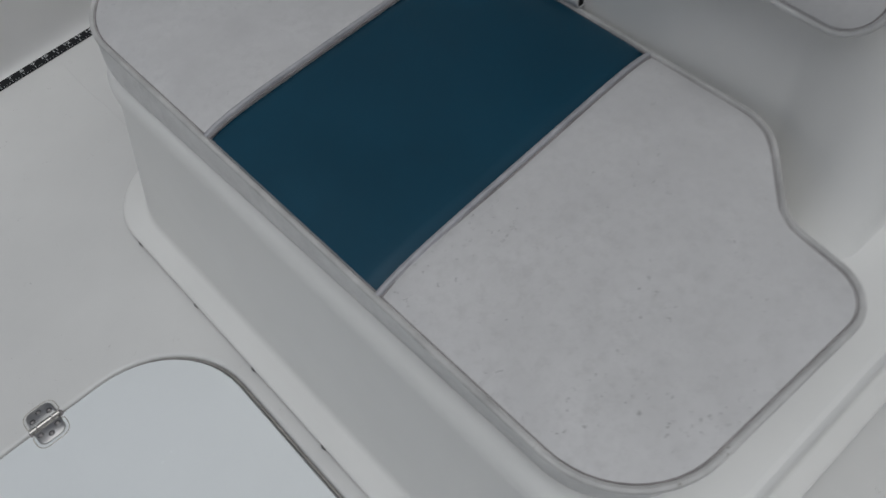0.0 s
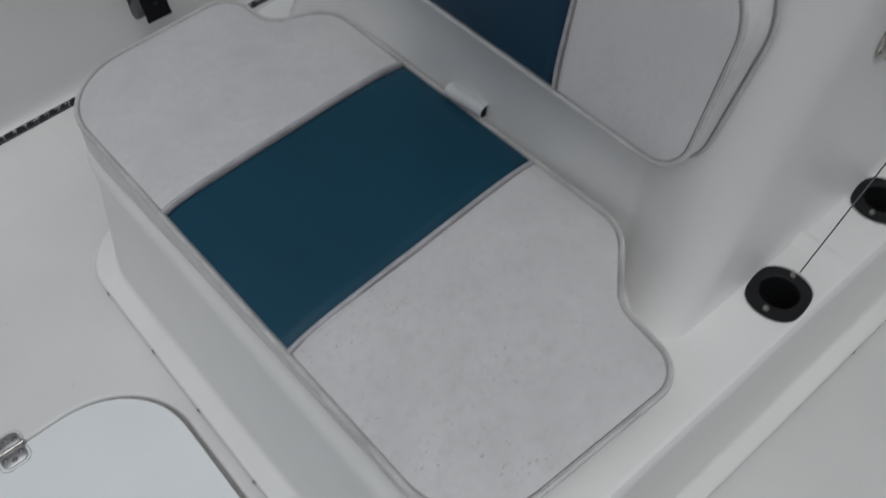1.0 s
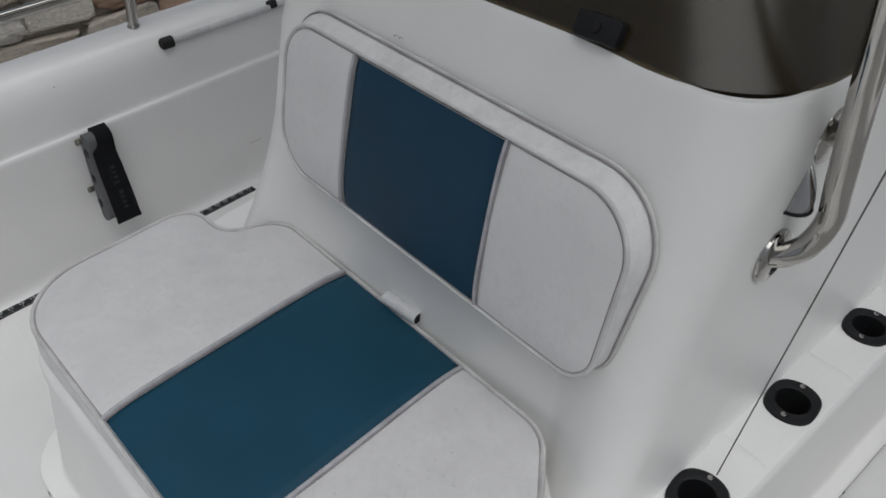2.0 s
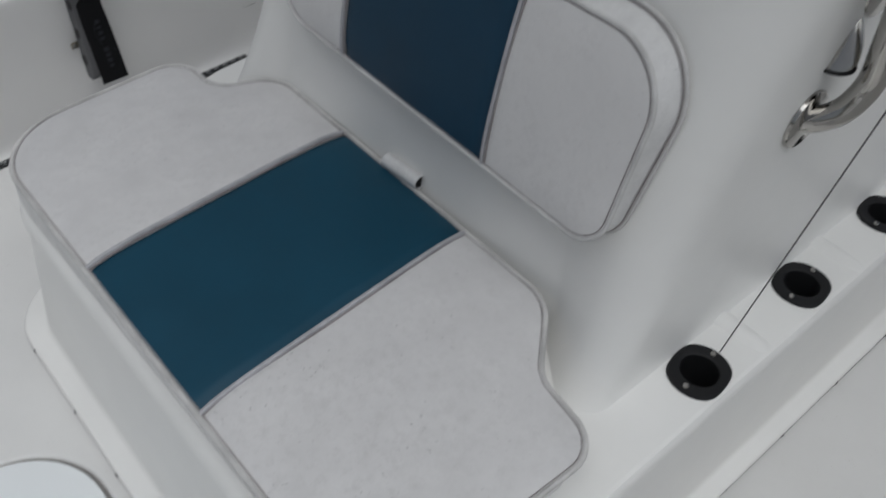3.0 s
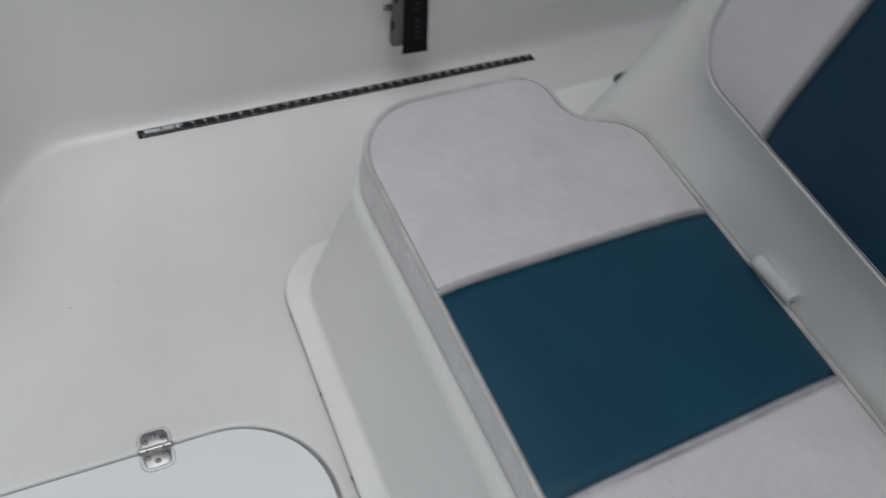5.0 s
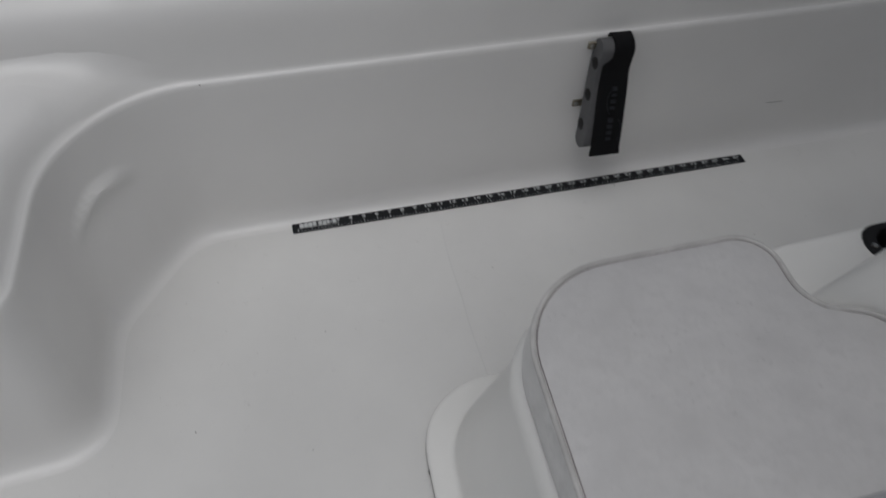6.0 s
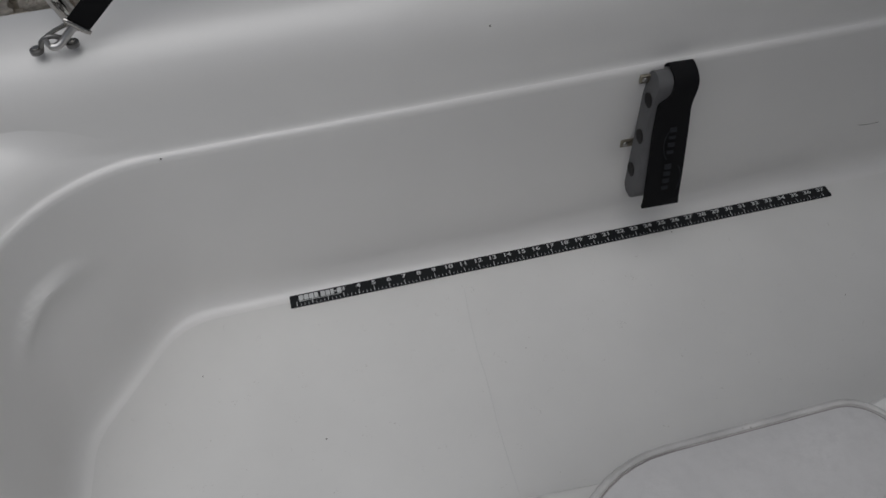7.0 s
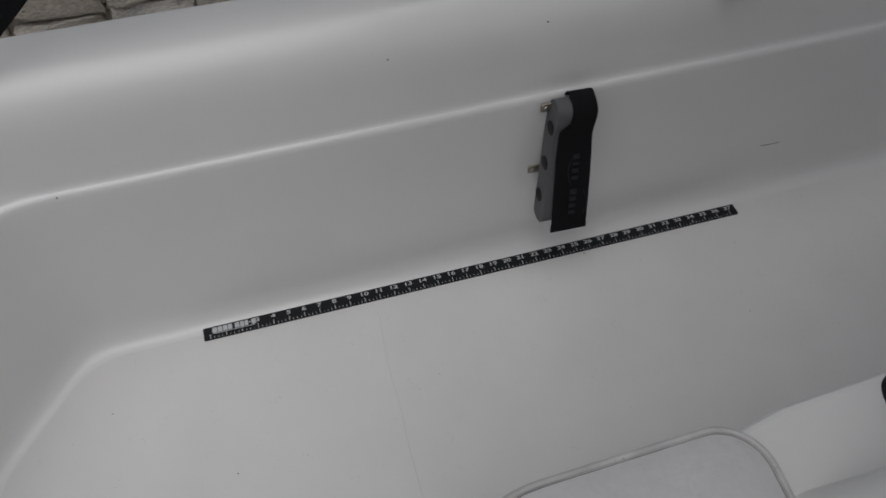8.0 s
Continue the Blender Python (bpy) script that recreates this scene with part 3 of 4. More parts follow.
for u in (0.605, 0.835, 1.06):
    y = -0.437 - 0.05 * (u - 0.5)
    part("ledge_rib", sweep(bend([(u, y - 0.030, 0.3310), (u, y - 0.016, 0.3335), (u, y + 0.02, 0.3350), (u, y + 0.045, 0.3360)], 4), 0.0262, 40), GEL, console, "low moulded rib across the ledge")

# rolled strap end in the gap behind the seat cushion
tube_thing = empty("hinge_tube", "short white vinyl tube tucked behind seat cushion", "tube", SEAT)
bm = bmesh.new()
pts = [(0.4135, 0.055, 0.4325), (0.4170, -0.014, 0.4325)]
rings = []
for (p, r) in ((pts[0], 0.006), (pts[0], 0.0112), (pts[1], 0.0112), (pts[1], 0.0095), (pts[0], 0.0095)):
    rings.append([(p[0] + r * math.cos(2 * math.pi * k / 18), p[1], p[2] + r * math.sin(2 * math.pi * k / 18)) for k in range(18)])
loft(bm, rings)
part("roll", bm, SIDE_VINYL, tube_thing)
# black plug stands in for the shade inside the tube's end
part("bore_shade", sweep([(0.4167, -0.0115, 0.4325), (0.4160, 0.004, 0.4325)], 0.0094, 14), RUBBER, tube_thing, "dark plug for the shade in the open end")
part("tab", box(0.408, 0.4195, -0.012, 0.053, 0.356, 0.420, 0.002), GEL, tube_thing)


# ---- cushions ----
def span(ring, v):
    """Front and back of a ring at v."""
    hits = []
    n = len(ring)
    for i in range(n):
        (x0, y0), (x1, y1) = ring[i - 1], ring[i]
        if (y0 - v) * (y1 - v) < 0 or y1 == v:
            hits.append(x0 + (x1 - x0) * ((v - y0) / (y1 - y0) if y1 != y0 else 0))
    return (min(hits), max(hits)) if len(hits) > 1 else None


def edge_distance(ring, x, y):
    best = 9.0
    n = len(ring)
    for i in range(n):
        x0, y0 = ring[i - 1]
        dx, dy = ring[i][0] - x0, ring[i][1] - y0
        q = dx * dx + dy * dy
        s = max(0.0, min(1.0, ((x - x0) * dx + (y - y0) * dy) / q)) if q > 0 else 0.0
        best = min(best, math.hypot(x - x0 - s * dx, y - y0 - s * dy))
    return best


def top_panel(ring, v0, v1, z, crown, seams, rows=26, cols=26, jag=0.0, slant=None):
    """A crowned panel between v0 and v1 (moved sideways by slant(u)), clipped by the ring; it dips at the seams."""
    bm = bmesh.new()
    grid = []
    for i in range(rows + 1):
        s = i / rows
        s = 0.5 - 0.5 * math.cos(math.pi * s)
        v = v0 + (v1 - v0) * s
        a = span(ring, v)
        if a is None:
            continue
        line = []
        for k in range(cols + 1):
            w = 0.5 - 0.5 * math.cos(math.pi * k / cols)
            u = a[0] + (a[1] - a[0]) * w
            shift = slant(u) if slant else 0.0
            fade = min(1.0, abs(v - (ring_low(ring) if v < 0 else ring_high(ring))) / 0.15)
            vv = v + shift * fade
            b2 = span(ring, vv) or a
            uu = b2[0] + (b2[1] - b2[0]) * w
            d = edge_distance(ring, uu, vv)
            h = z + crown * (1 - math.exp(-d / 0.028))
            for sv in seams:
                h -= 0.0055 * math.exp(-((v - sv) / 0.007) ** 2)
            h += 0.0022 * noise.noise(Vector((uu * 9, vv * 9, z * 7))) * min(1, d / 0.02)
            line.append(bm.verts.new((uu, vv, h)))
        grid.append(line)
    for a, b in zip(grid, grid[1:]):
        for k in range(cols):
            bm.faces.new((a[k], a[k + 1], b[k + 1], b[k]))
    return bm


def ring_low(ring):
    return min(y for _, y in ring)


def ring_high(ring):
    return max(y for _, y in ring)


def seam_path(ring, v, z, crown, slant=None, lift=0.0):
    a = span(ring, v)
    out = []
    for k in range(25):
        w = k / 24
        u = a[0] + (a[1] - a[0]) * w
        d = min(u - a[0], a[1] - u)
        out.append((u, v + (slant(u) if slant else 0.0), z + crown * (1 - math.exp(-max(d, 0) / 0.028)) - 0.0035 + lift))
    return out


def cushion(name, label, ring, z0, z, crown, v_a, v_b, stripe, m, flare=0.0, slant=None, overhang=False, skin=VINYL, cord=0.0034, welt=PIPING):
    c = empty(name, label, "cushion", m)
    bm = bmesh.new()
    low, high = min(x for x, _ in ring), max(x for x, _ in ring)

    def spread(k):
        """The ring widened by k, less towards its lower edge where the cushion overhangs."""
        wide = inset(ring, -k)
        if overhang:
            mix = [min(1.0, max(0.05, (x - low) / (0.85 * (high - low)))) for x, _ in ring]
        else:   # the seat's near end is undercut
            mix = [-1.5 + 2.5 * ease((y + 0.44) / 0.3) for _, y in ring]
        return [(a[0] + (b[0] - a[0]) * f, a[1] + (b[1] - a[1]) * f) for a, b, f in zip(ring, wide, mix)]

    out = spread(flare)
    h = z - z0
    loft(bm, [at_z(inset(out, 0.006), z0), at_z(inset(out, 0.001), z0 + 0.006), at_z(spread(flare * 0.75 + 0.002), z0 + h * 0.35),
              at_z(spread(flare * 0.4 + 0.002), z0 + h * 0.65), at_z(ring, z)], True)
    side = part("side_band", bm, SIDE_VINYL, c, "white vinyl side band with grey dirt")
    part("piping", sweep(at_z(inset(ring, -0.0008), z + 0.0003), cord, 8, True), welt, c, "grey welt piping round the edge")
    part("seam", sweep(at_z(inset(ring, 0.0036), z + 0.0008), 0.0009, 6, True), SEAM, c, "dark stitched seam")
    if overhang:
        part("rear_piping", sweep(at_z(inset(out, -0.0012), z0 + 0.0065), cord, 8, True), welt, c, "grey welt piping round the rear edge")
        part("rear_seam", sweep(at_z(inset(out, -0.0002), z0 + 0.0105), 0.0009, 6, True), SEAM, c)
    e = 0.0004
    lo, hi = ring_low(ring) + 0.0008, ring_high(ring) - 0.0008
    part("panel", top_panel(ring, lo, v_a, z, crown, (v_a, v_b), slant=slant), skin, c, "off-white vinyl panel with faint mildew specks")
    part("panel", top_panel(ring, v_b, hi, z, crown, (v_a, v_b), slant=slant), skin, c, "off-white vinyl panel with faint mildew specks")
    part("stripe_panel", top_panel(ring, v_a + e, v_b - e, z, crown, (v_a, v_b), slant=slant), stripe, c, "dark blue vinyl stripe panel")
    for v, s in ((v_a, -1), (v_b, 1)):
        part("welt", sweep(seam_path(ring, v + s * 0.004, z, crown, slant, 0.0028), cord, 8), WELT, c, "lilac-grey welt beside the stripe")
        part("seam", sweep(seam_path(ring, v + s * 0.004 - 0.0046, z, crown, slant, 0.0022), 0.0011, 6), SEAM, c)
    return c


seat_ring = fillet([(0.0, -0.424, 0.095), (0.295, -0.443, 0.045), (0.312, -0.341, 0.05), (0.402, -0.268, 0.07),
                    (0.418, 0.345, 0.06), (0.322, 0.372, 0.05), (0.322, 0.486, 0.045), (0.0, 0.460, 0.125)], 12)
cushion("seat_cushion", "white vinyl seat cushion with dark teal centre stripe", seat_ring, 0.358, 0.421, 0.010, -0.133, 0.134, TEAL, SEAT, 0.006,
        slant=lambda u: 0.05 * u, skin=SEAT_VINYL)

# local axes of the backrest: x up the face, y to the far side, z out of the face
th = math.atan(0.22)
FACE = SEAT @ Matrix.Translation((0.4365, 0, 0.56)) @ Matrix(((math.sin(th), 0, -math.cos(th), 0), (0, 1, 0, 0), (math.cos(th), 0, math.sin(th), 0), (0, 0, 0, 1)))
back_ring = fillet([(-0.019, -0.320, 0.040), (0.208, -0.326, 0.075), (0.232, 0.29, 0.06), (0.010, 0.285, 0.075)], 12)
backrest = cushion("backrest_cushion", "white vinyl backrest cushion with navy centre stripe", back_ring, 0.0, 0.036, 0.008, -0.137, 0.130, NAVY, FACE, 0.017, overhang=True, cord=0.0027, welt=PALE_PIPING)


for v in (0.098, 0.088):
    thread = bend([(0.254, v, 0.004), (0.256, v - 0.002, 0.007), (0.258, v - 0.005, 0.0065), (0.256, v - 0.007, 0.005)], 4)
    part("loose_thread", sweep(thread, 0.0006, 5), SEAM, backrest, "loose dark thread on the welt")


# ---- rod holders ----
def rod_holder(u, v):
    h = empty("rod_holder", "black flush-mount rod holder in the console ledge", "rod holder", SEAT @ pose(u, v, 0.3562, 0, 0, 5), "rod holders on the ledge")
    ring = []
    for k in range(40):
        w = 2 * math.pi * k / 40
        q = 0.0425 * math.sin(w)   # a round plate with two soft flats
        ring.append((0.0425 * math.cos(w), q / (1 + (abs(q) / 0.0385) ** 6) ** (1 / 6)))
    hole = [(0.0245 * math.cos(2 * math.pi * k / 40), 0.0245 * math.sin(2 * math.pi * k / 40)) for k in range(40)]
    bm = bmesh.new()
    loft(bm, [at_z(ring, -0.0005), at_z(ring, 0.002), at_z(inset(ring, 0.002), 0.0045), at_z([(x * 1.1, y * 1.1) for x, y in hole], 0.0046),
              at_z(hole, 0.0032), at_z([(x * 0.95, y * 0.95) for x, y in hole], -0.004)])
    plate = part("plate", bm, BLACK, h)
    bm = bmesh.new()
    loft(bm, [[(x * k - 0.35 * d, y * k, z) for x, y in hole] for k, z, d in ((0.97, -0.003, 0.0), (0.95, -0.02, 0.01), (0.92, -0.20, 0.1))], False, True)
    part("socket", bm, BLACK, h, "deep black tube")
    for s in (-1, 1):
        part("screw", disc(0.0042, 0.0035, 0.0062, 14, 0.001, s * 0.0335, 0.0), STEEL, h)
    return h


for u, v in HOLDERS:
    rod_holder(u, v)

line = empty("fishing_line", "thin dark fishing leader rising from rod holder", "line", SEAT @ pose(0.551, -0.439, 0.362))
part("strand", sweep([(0, 0, 0), (-0.031, -0.055, 0.5), (-0.075, -0.13, 1.1)], 0.0009, 6), LINE, line)

# ---- windscreen ----
screen = empty("windscreen", "brown tinted acrylic windscreen on the console", "windscreen", SEAT)


def screen_path(d, n=28):
    ring = fillet([(1.0, -0.4125 + d, 0.01), (0.5115 + d, -0.3902 + d, 0.14), (0.5115 + d, 0.3902 - d, 0.14), (1.0, 0.4125 - d, 0.01)], n)
    return finer(ring[n:3 * (n + 1) + 1], {0: 8, n + 1: 16, 2 * n + 2: 8})


bm = bmesh.new()
heights = ((0.0016, 0.889), (-0.0006, 0.8972), (0.020, 0.931), (0.055, 0.994), (0.10, 1.074), (0.145, 1.154))
outs = [[lowered(x, y, z) for x, y in screen_path(d)] for d, z in heights]
ins = [[lowered(x, y, z) for x, y in screen_path(d + 0.005)] for d, z in heights[::-1]]
loft(bm, outs + ins + outs[:1], closed=False)
part("pane", bm, TINT, screen)
LATCH = SEAT @ Matrix.Translation((0.5140, -0.199, 0.9020)) @ pose(0, 0, 0, 0, -62, 0)
latch = part("latch", slab(fillet([(-0.014, -0.028, 0.006), (0.014, -0.028, 0.006), (0.014, 0.028, 0.006), (-0.014, 0.028, 0.006)], 4), -0.004, 0.010, 0.004), BLACK, screen, "black rectangular windscreen latch", m=SEAT.inverted() @ LATCH)
part("button", disc(0.006, 0.0095, 0.013, 14, 0.002), RUBBER, latch)

# ---- unseen hard top, added and sized to shade the console ----
top = empty("shading_hard_top", "unseen white hard top on steel pipes, added to shade console", "canopy", SEAT)
part("canopy", slab(fillet([(0.34, -0.92, 0.2), (2.0, -0.92, 0.2), (2.0, 0.92, 0.2), (0.34, 0.92, 0.2)], 8), 1.95, 2.02, 0.02), GEL, top)
for x, y in ((0.55, 0.42), (1.3, -0.44), (1.3, 0.44)):
    part("leg", sweep([(x, y * 0.93, 0.70 if x < 1 else 0.36), (x - 0.05, y, 1.2), (x - 0.06, y, 1.955)], 0.0145, 12), STEEL, top)
# ---- steel rail on the console side ----
rail = empty("console_rail", "polished stainless steel rail bolted to console side", "rail", SEAT)
main = bend([(0.612, -0.393, 0.667), (0.617, -0.412, 0.677), (0.627, -0.427, 0.695), (0.633, -0.435, 0.728), (0.620, -0.436, 0.775), (0.606, -0.435, 0.845),
             (0.596, -0.434, 0.91), (0.585, -0.433, 1.0), (0.565, -0.43, 1.3), (0.55, -0.42, 1.955)], 6)
part("pipe", sweep(main, 0.0142, 18), STEEL, rail)
for u, z in ((0.612, 0.669), (0.667, 0.803)):
    part("flange", disc(0.034, -0.002, 0.006, 24, 0.003), STEEL, rail, m=pose(u, -0.3955, z, 90, 0, -2.4))
part("standoff", sweep(bend([(0.667, -0.394, 0.803), (0.655, -0.408, 0.812), (0.635, -0.424, 0.832), (0.608, -0.434, 0.855)], 5), 0.0135, 12), STEEL, rail)
vent = empty("clamshell_vent", "small chrome clamshell vent on console side", "vent", SEAT)
bm = bmesh.new()
rows = []
for i in range(11):
    s = i / 10
    half = 0.0128 * math.sqrt(min(1.0, 0.04 + 1.25 * s))
    high = 0.022 * math.sin(math.pi / 2 * min(1, 0.08 + 1.0 * s))
    rows.append([(0.640 - 0.017 * s + half * math.cos(w), -0.3955 - high * math.sin(w), 0.776 - 0.043 * s + 0.4 * half * math.cos(w)) for w in [math.pi * k / 14 for k in range(15)]])
rows.append([(x, y * 0.99 - 0.004, z + 0.001) for x, y, z in rows[-1]])
loft(bm, rows, closed=False)
part("shell", bm, STEEL, vent)
# black edge paints the shaded inside of the vent's opening
part("mouth_shade", sweep([Vector(q) for q in rows[-1]], 0.0022, 8), BLACK, vent, "dark lip for the shade in the opening")

# ---- fish ruler on the deck ----
INCH = 0.0254
ruler = empty("fish_ruler", "black adhesive fish ruler with white numbers on deck", "ruler", pose(0, 0, 0, 0, 0, -0.75))
part("tape", box(-0.0105, 37.6 * INCH, -0.0238, 0.0, 0.0006, 0.0022, 0.002, 0.0003), TAPE, ruler)
bm = bmesh.new()
for k in range(0, 37 * 4 + 1):
    x = k * INCH / 4
    tall = 0.0085 if k % 4 == 0 else 0.0034
    w = 0.00055 if k % 4 == 0 else 0.00045
    vs = [bm.verts.new(p) for p in ((x - w, -0.0225, 0.0024), (x + w, -0.0225, 0.0024), (x + w, -0.0225 + tall, 0.0024), (x - w, -0.0225 + tall, 0.0024))]
    bm.faces.new(vs)
tagged(part("tick_marks", bm, INK, ruler, "white inch ticks", smooth=False), kind="stuff")


def lettering(text, size, place, mat, parent, name="number", squeeze=1.0):
    f = bpy.data.curves.new(name, "FONT")
    f.body, f.size, f.align_x, f.align_y, f.offset = text, size, "CENTER", "CENTER", size * 0.022
    tmp = bpy.data.objects.new(name, f)
    scene.collection.objects.link(tmp)
    data = bpy.data.meshes.new_from_object(tmp.evaluated_get(bpy.context.evaluated_depsgraph_get()))
    bpy.data.objects.remove(tmp)
    data.materials.clear()
    data.materials.append(mat)
    ob = new(name, data)
    ob.matrix_local = place @ Matrix.Diagonal((squeeze, 1, 1, 1))
    ob.parent = parent
    return ob


for k in range(3, 38):
    lettering(str(k), 0.0102, pose(k * INCH + 0.0005, -0.0066, 0.0024), INK, ruler, squeeze=1.5)
x = 0.004
for w in (0.0075, 0.0075, 0.0075, 0.0065, 0.0, 0.0075, 0.007, 0.0055, 0.0035, 0.007):
    if w:
        tall = 0.0013 if w == 0.0035 else 0.0050
        part("print_bar", box(x, x + w, -0.0075 - tall, -0.0075 + tall, 0.0022, 0.0025, 0.0012, 0.0001), INK, ruler, "pale bar of print", smooth=False)
    x += w + 0.0009 if w else 0.003
part("print_bar", box(0.004, 0.073, -0.0145, -0.0136, 0.0022, 0.0025, 0.0004, 0.0001), INK, ruler, smooth=False)

# ---- rod rack with strap on the liner ----
rack = empty("rod_rack", "grey foam rod rack with black webbing strap", "rod rack", pose(0.6, 0.02, 0.112, 0, 0, -3))
bm = bmesh.new()
outline = fillet([(-0.034, 0.004, 0.015), (-0.073, 0.010, 0.018), (-0.032, 0.142, 0.02), (-0.0275, 0.162, 0.012), (-0.0275, 0.210, 0.0185), (0.009, 0.212, 0.016), (0.009, 0.17, 0.02)], 7)
loft(bm, [[(x + 0.10 * z, y, z) for y, z in outline] for x in (-0.0535, -0.0505, 0.006)], True, True)
foam = part("foam_block", bm, FOAM, rack)
for y, z in ((-0.013, 0.166), (-0.025, 0.106), (-0.035, 0.046)):
    part("rod_slot", sweep([(-0.0545 + 0.10 * z, y, z), (-0.046 + 0.10 * z, y, z)], 0.0115, 18), RUBBER, foam, "dark round rod slot")
bm = bmesh.new()
st = bend([(0, 0.010, 0.206), (0, 0.005, 0.2145), (0, -0.008, 0.2155), (0, -0.021, 0.2110), (0, -0.0290, 0.199), (0, -0.0300, 0.178), (0, -0.0305, 0.160), (0, -0.0355, 0.140), (0, -0.0450, 0.11), (0, -0.0700, 0.035), (0, -0.0775, 0.012), (0, -0.0795, 0.002)], 5)
rings = []
for i, p in enumerate(st):
    t = (st[min(i + 1, len(st) - 1)] - st[max(i - 1, 0)]).normalized()
    nrm = Vector((0, t.z, -t.y))
    sh = -0.007 + 0.013 * (p.z / 0.21)
    a = sh - 0.0325 + 0.015 * ease((p.z - 0.168) / 0.018) + 0.0004 * math.sin(i * 0.45)
    c = sh + 0.0265 - 0.0065 * ease((p.z - 0.02) / 0.2) + 0.0005 * math.sin(i * 0.37)
    thick = 0.0026 if p.z < 0.012 else 0.0015   # the hem is doubled
    rings.append([(a, *(p + nrm * thick).yz), (c, *(p + nrm * thick).yz), (c, *(p - nrm * 0.0015).yz), (a, *(p - nrm * 0.0015).yz)])
loft(bm, rings, True, True)
strap = part("strap", bm, WEB, rack, "black webbing strap folded over the rack")
for i, w in enumerate((0.0095, 0.006, 0.0085, 0.007, 0.0, 0.011, 0.009, 0.009, 0.0075)):
    z = 0.128 - i * 0.0115
    if w:
        part("print_bar", box(-0.0055, 0.0055, -w * 0.42, w * 0.42, 0.0, 0.0006, 0.001, 0.0001), FAINT, strap,
             m=pose(-0.009 + 0.013 * z / 0.21, -0.0450 - 0.34 * (0.11 - z) - 0.0042, z, 71, 0, 0))
for x, z0, z1 in ((-0.008, 0.125, 0.082), (0.012, 0.070, 0.030)):
    arc = [(x + math.copysign(0.006 * (1 - (k / 4 - 1) ** 2), x), -0.0450 - 0.34 * (0.11 - z) - 0.0040, z) for k in range(9) for z in (z0 + (z1 - z0) * k / 8,)]
    part("print_swoosh", sweep(arc, 0.0007, 5), FAINT, strap)
for z in (0.192, 0.068):
    tab = part("bracket", box(-0.062, -0.030, -0.007, 0.007, -0.002, 0.002, 0.001), BRASS, rack, "small weathered metal bracket", m=pose(0.07 * z, -0.001 + 0.03 * z, z, 90, 0, 0))
    part("screw", disc(0.0038, 0.001, 0.004, 12, 0.001, -0.055, 0), SATIN, tab)

# ---- pole clipped under the gunwale ----
pole = empty("boat_pole", "pale grey pole with black rubber end caps", "pole", pose(0, 0, 0))
part("shaft", sweep([(0.852, 0.058, 0.4405), (1.187, 0.058, 0.4355), (1.9, 0.058, 0.4255)], 0.0085, 14), material("pale_pole", (0.52, 0.52, 0.52), 0.4, wash=0.25, wash_size=0.05, grain=0.1), pole)
part("end_cap", sweep([(0.827, 0.056, 0.4415), (0.832, 0.056, 0.4415), (0.857, 0.056, 0.441), (0.859, 0.056, 0.441)], [0.0105, 0.0145, 0.0145, 0.0095], 14), RUBBER, pole, "black rubber cap")
for x in (1.16, 1.75):
    part("clip", sweep([(x - 0.010, 0.060, 0.4495 - 0.0145 * (x - 0.6)), (x + 0.010, 0.060, 0.4495 - 0.0145 * (x - 0.6))], 0.0125, 12), RUBBER, pole, "black rubber clip")

# ---- bow rail on the gunwale ----
bow_rail = empty("gunwale_rail", "stainless steel rail standing on the gunwale", "rail", pose(0, 0, 0))
part("top_tube", sweep(bend([(-0.75, 0.08, 0.60), (-0.245, 0.128, 0.585), (0.3, 0.128, 0.580), (0.82, 0.128, 0.580), (1.6, 0.128, 0.575), (2.4, 0.125, 0.56)], 6), 0.0125, 14), STEEL, bow_rail)
for x, dx in ((0.806, 0.012), (-0.172, -0.03), (1.8, 0.0)):
    post = part("post", sweep([(x, 0.128, 0.472), (x + dx, 0.128, 0.58)], 0.0125, 14), STEEL, bow_rail)
    part("foot", disc(0.0148, 0.470, 0.4775, 20, 0.002, x, 0.128), STEEL, post)

# ---- pad eye, snap hook and strap ----
eye = empty("pad_eye", "steel pad eye screwed to the gunwale", "pad eye", pose(-0.197, 0.086, 0.4735, 0, 0, 4) @ Matrix.Scale(0.9, 4))
for x in (-0.0225, 0.0225):
    lug = part("lug", disc(0.0085, -0.003, 0.0030, 18, 0.001, x, 0), DARKSTEEL, eye, "dark round fixing lug")
    part("screw", disc(0.0048, 0.0025, 0.0052, 12, 0.001, x, 0), STEEL, lug)
part("loop", sweep(bend([(-0.0165, 0, 0.001), (-0.012, 0, 0.011), (0, 0, 0.0165), (0.012, 0, 0.011), (0.0165, 0, 0.001)], 5), 0.0036, 10), DARKSTEEL, eye)
tie = empty("tie_strap", "black webbing strap with steel snap hook", "strap", pose(-0.197, 0.086, 0.478) @ Matrix.Scale(0.84, 4))
part("hook", sweep(bend([(-0.006, -0.004, 0.012), (-0.003, -0.008, 0.003), (0.006, -0.009, 0.001), (0.016, -0.005, 0.006), (0.026, -0.002, 0.014), (0.038, 0.0, 0.023)], 5),
                   [0.0036] * 6 + [0.0055] * 20, 10), SATIN, tie, "curved snap hook")
part("gate", sweep([(-0.004, 0.001, 0.013), (0.010, 0.003, 0.019), (0.026, 0.003, 0.025)], 0.0032, 8), STEEL, tie)
part("buckle", sweep(bend([(0.027, 0.0, 0.035), (0.034, -0.002, 0.030), (0.046, -0.002, 0.016), (0.053, 0.0, 0.008)], 4), [0.0032, 0.0036] + [0.004] * 9 + [0.0036, 0.0032], 10), STEEL, tie)
bm = bmesh.new()
a, b = Vector((0.040, 0.000, 0.022)), Vector((0.54, 0.02, 0.46))
t = (b - a).normalized()
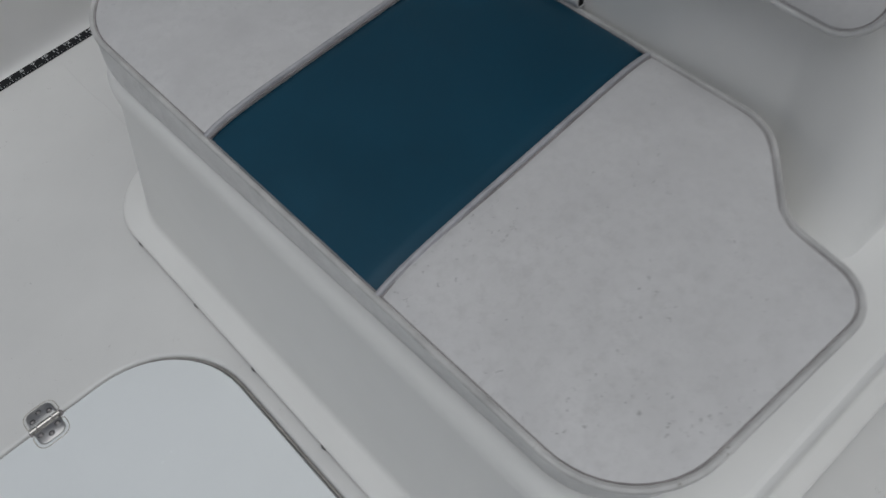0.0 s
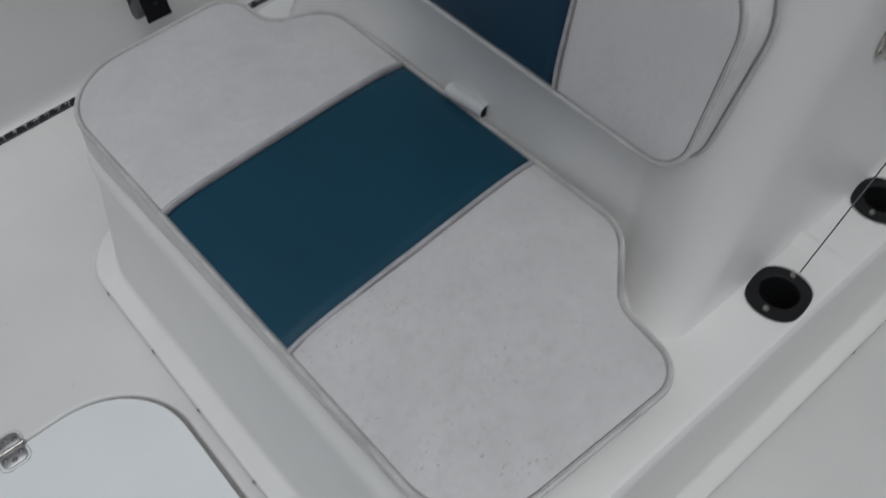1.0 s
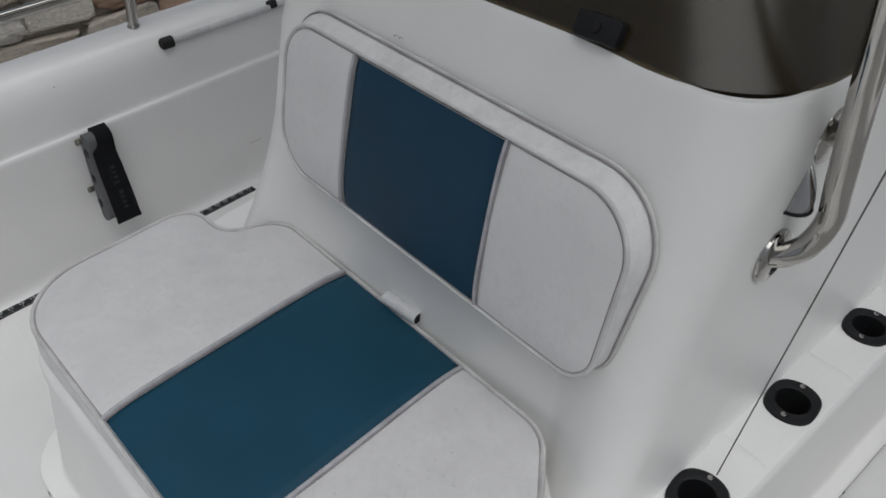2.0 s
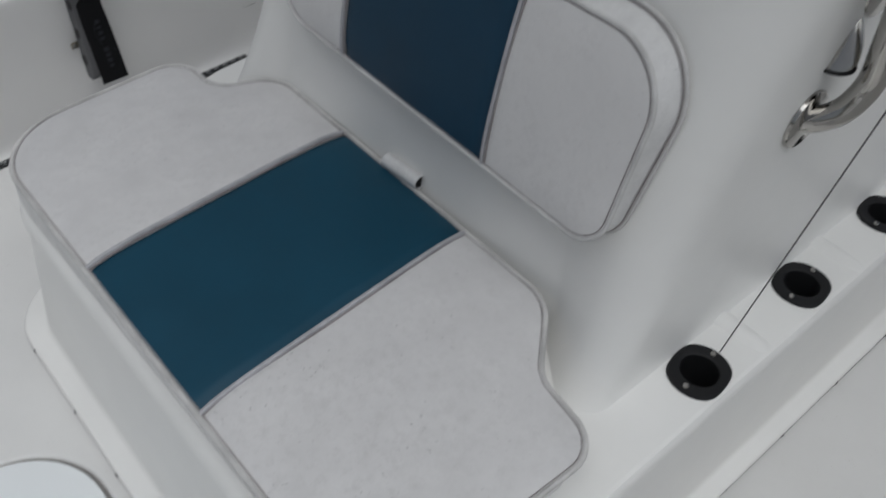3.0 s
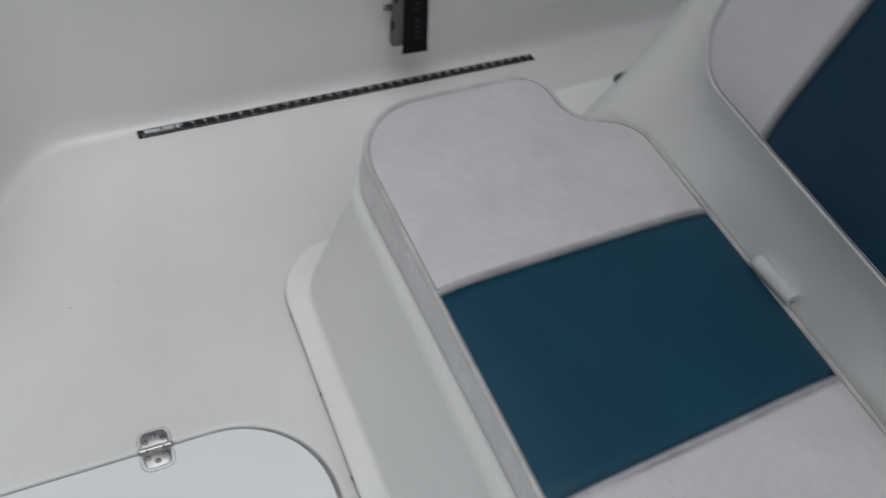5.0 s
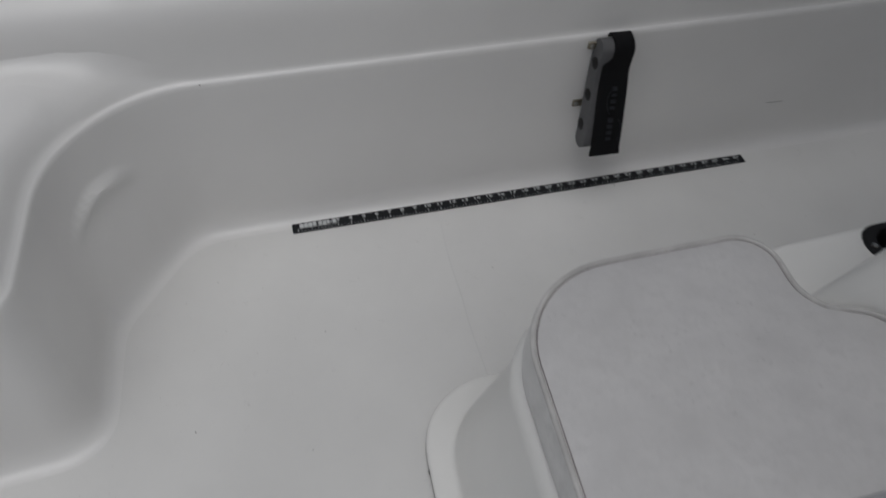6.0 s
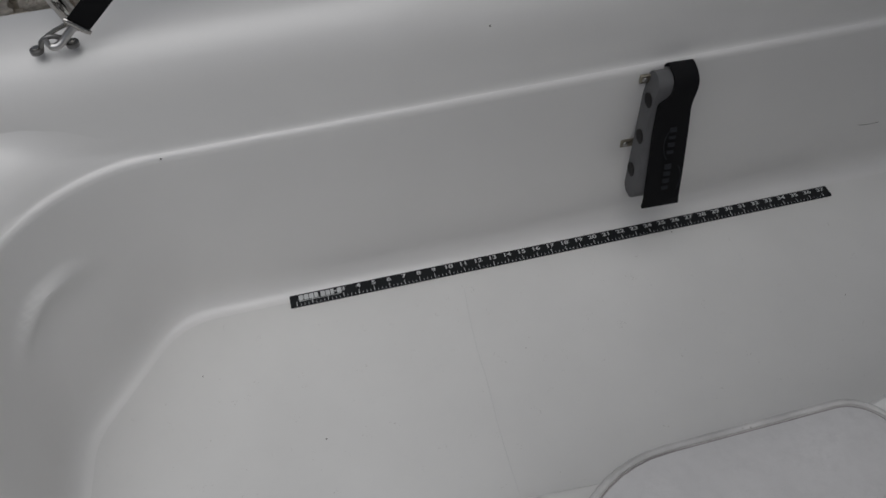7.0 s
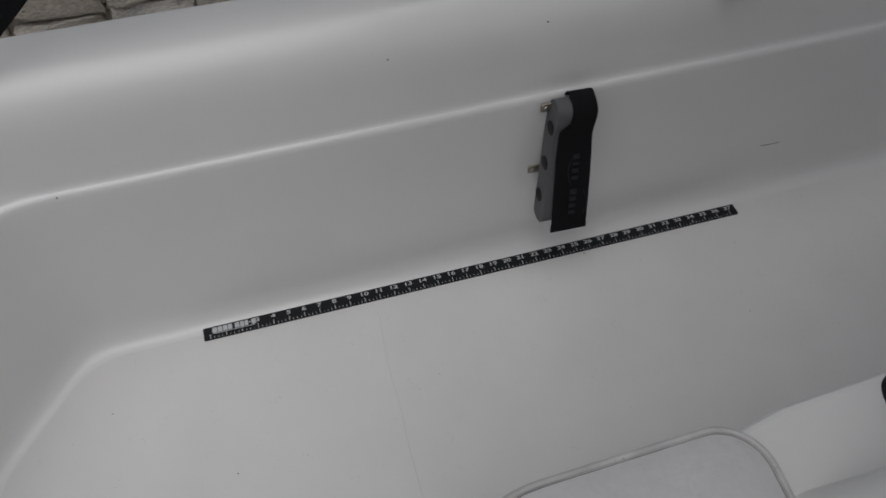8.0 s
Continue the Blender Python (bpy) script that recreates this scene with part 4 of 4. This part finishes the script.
w = Vector((t.z, 0, -t.x)).normalized() * 0.016
nrm = t.cross(w).normalized() * 0.0014
loft(bm, [[q - w - nrm, q + w - nrm, q + w + nrm, q - w + nrm] for q in (a, a.lerp(b, 0.3), a.lerp(b, 0.6), b)], True, True)
part("webbing", bm, WEB, tie)

# ---- outside ----
bm = bmesh.new()
vs = [bm.verts.new(p) for p in ((-400, -400, -0.56), (400, -400, -0.56), (400, 400, -0.95), (-400, 400, -0.56))]
bm.faces.new(vs)
tagged(part("ground", bm, CONCRETE, smooth=False), "grey concrete yard", "ground", kind="structure")
bm = bmesh.new()
loft(bm, [[(-2.7, 1.66, z), (4.3, 1.66, z), (4.3, 2.0, z), (-2.7, 2.0, z)] for z in (-0.57, 0.30)], True, True)
stone_wall = part("wall_stone", bm, MORTAR, smooth=False)
tagged(stone_wall, "rubble stone garden wall beside the boat", "wall", kind="structure")


def stone_mesh(k):
    rnd = random.Random(40 + k)
    bm = bmesh.new()
    bmesh.ops.create_icosphere(bm, subdivisions=3, radius=1)
    for v in bm.verts:
        p = v.co
        q = Vector([math.copysign(abs(c) ** 0.32, c) for c in p])
        q *= 0.5 * (1 + 0.22 * noise.noise(p * 1.7 + Vector((k * 3.1, 0, 0))) + 0.08 * noise.noise(p * 4 + Vector((0, k * 2.0, 0))) + 0.05 * noise.noise(p * 11 + Vector((k * 1.3, 0, 0))))
        v.co = q
    data = bpy.data.meshes.new("stone")
    bm.to_mesh(data)
    bm.free()
    return data


SHAPES = {}
for red in (False, True):
    for k in range(7):
        d = stone_mesh(k + 10 * red)
        d.materials.append(REDSTONE if red else STONE)
        d.polygons.foreach_set("use_smooth", [True] * len(d.polygons))
        SHAPES[red, k] = d
rnd = random.Random(7)
z = -0.555
while z < 0.22:
    high = rnd.uniform(0.09, 0.15)
    x = -2.75 + rnd.uniform(0, 0.2)
    red = -0.36 < z < -0.02
    while x < 4.05:
        wide = rnd.uniform(0.14, 0.42)
        s = new("stone", SHAPES[red and rnd.random() < 0.3, rnd.randrange(7)])
        s.matrix_local = Matrix.Translation((x + wide / 2, 1.66, z + high / 2)) @ pose(0, 0, 0, rnd.uniform(-4, 4), rnd.uniform(-5, 5), rnd.uniform(-4, 4)) @ Matrix.Diagonal((wide * 1.02, 0.085, high * rnd.uniform(0.86, 1.16), 1))
        s.parent = stone_wall
        x += wide + 0.012
    z += high + 0.012
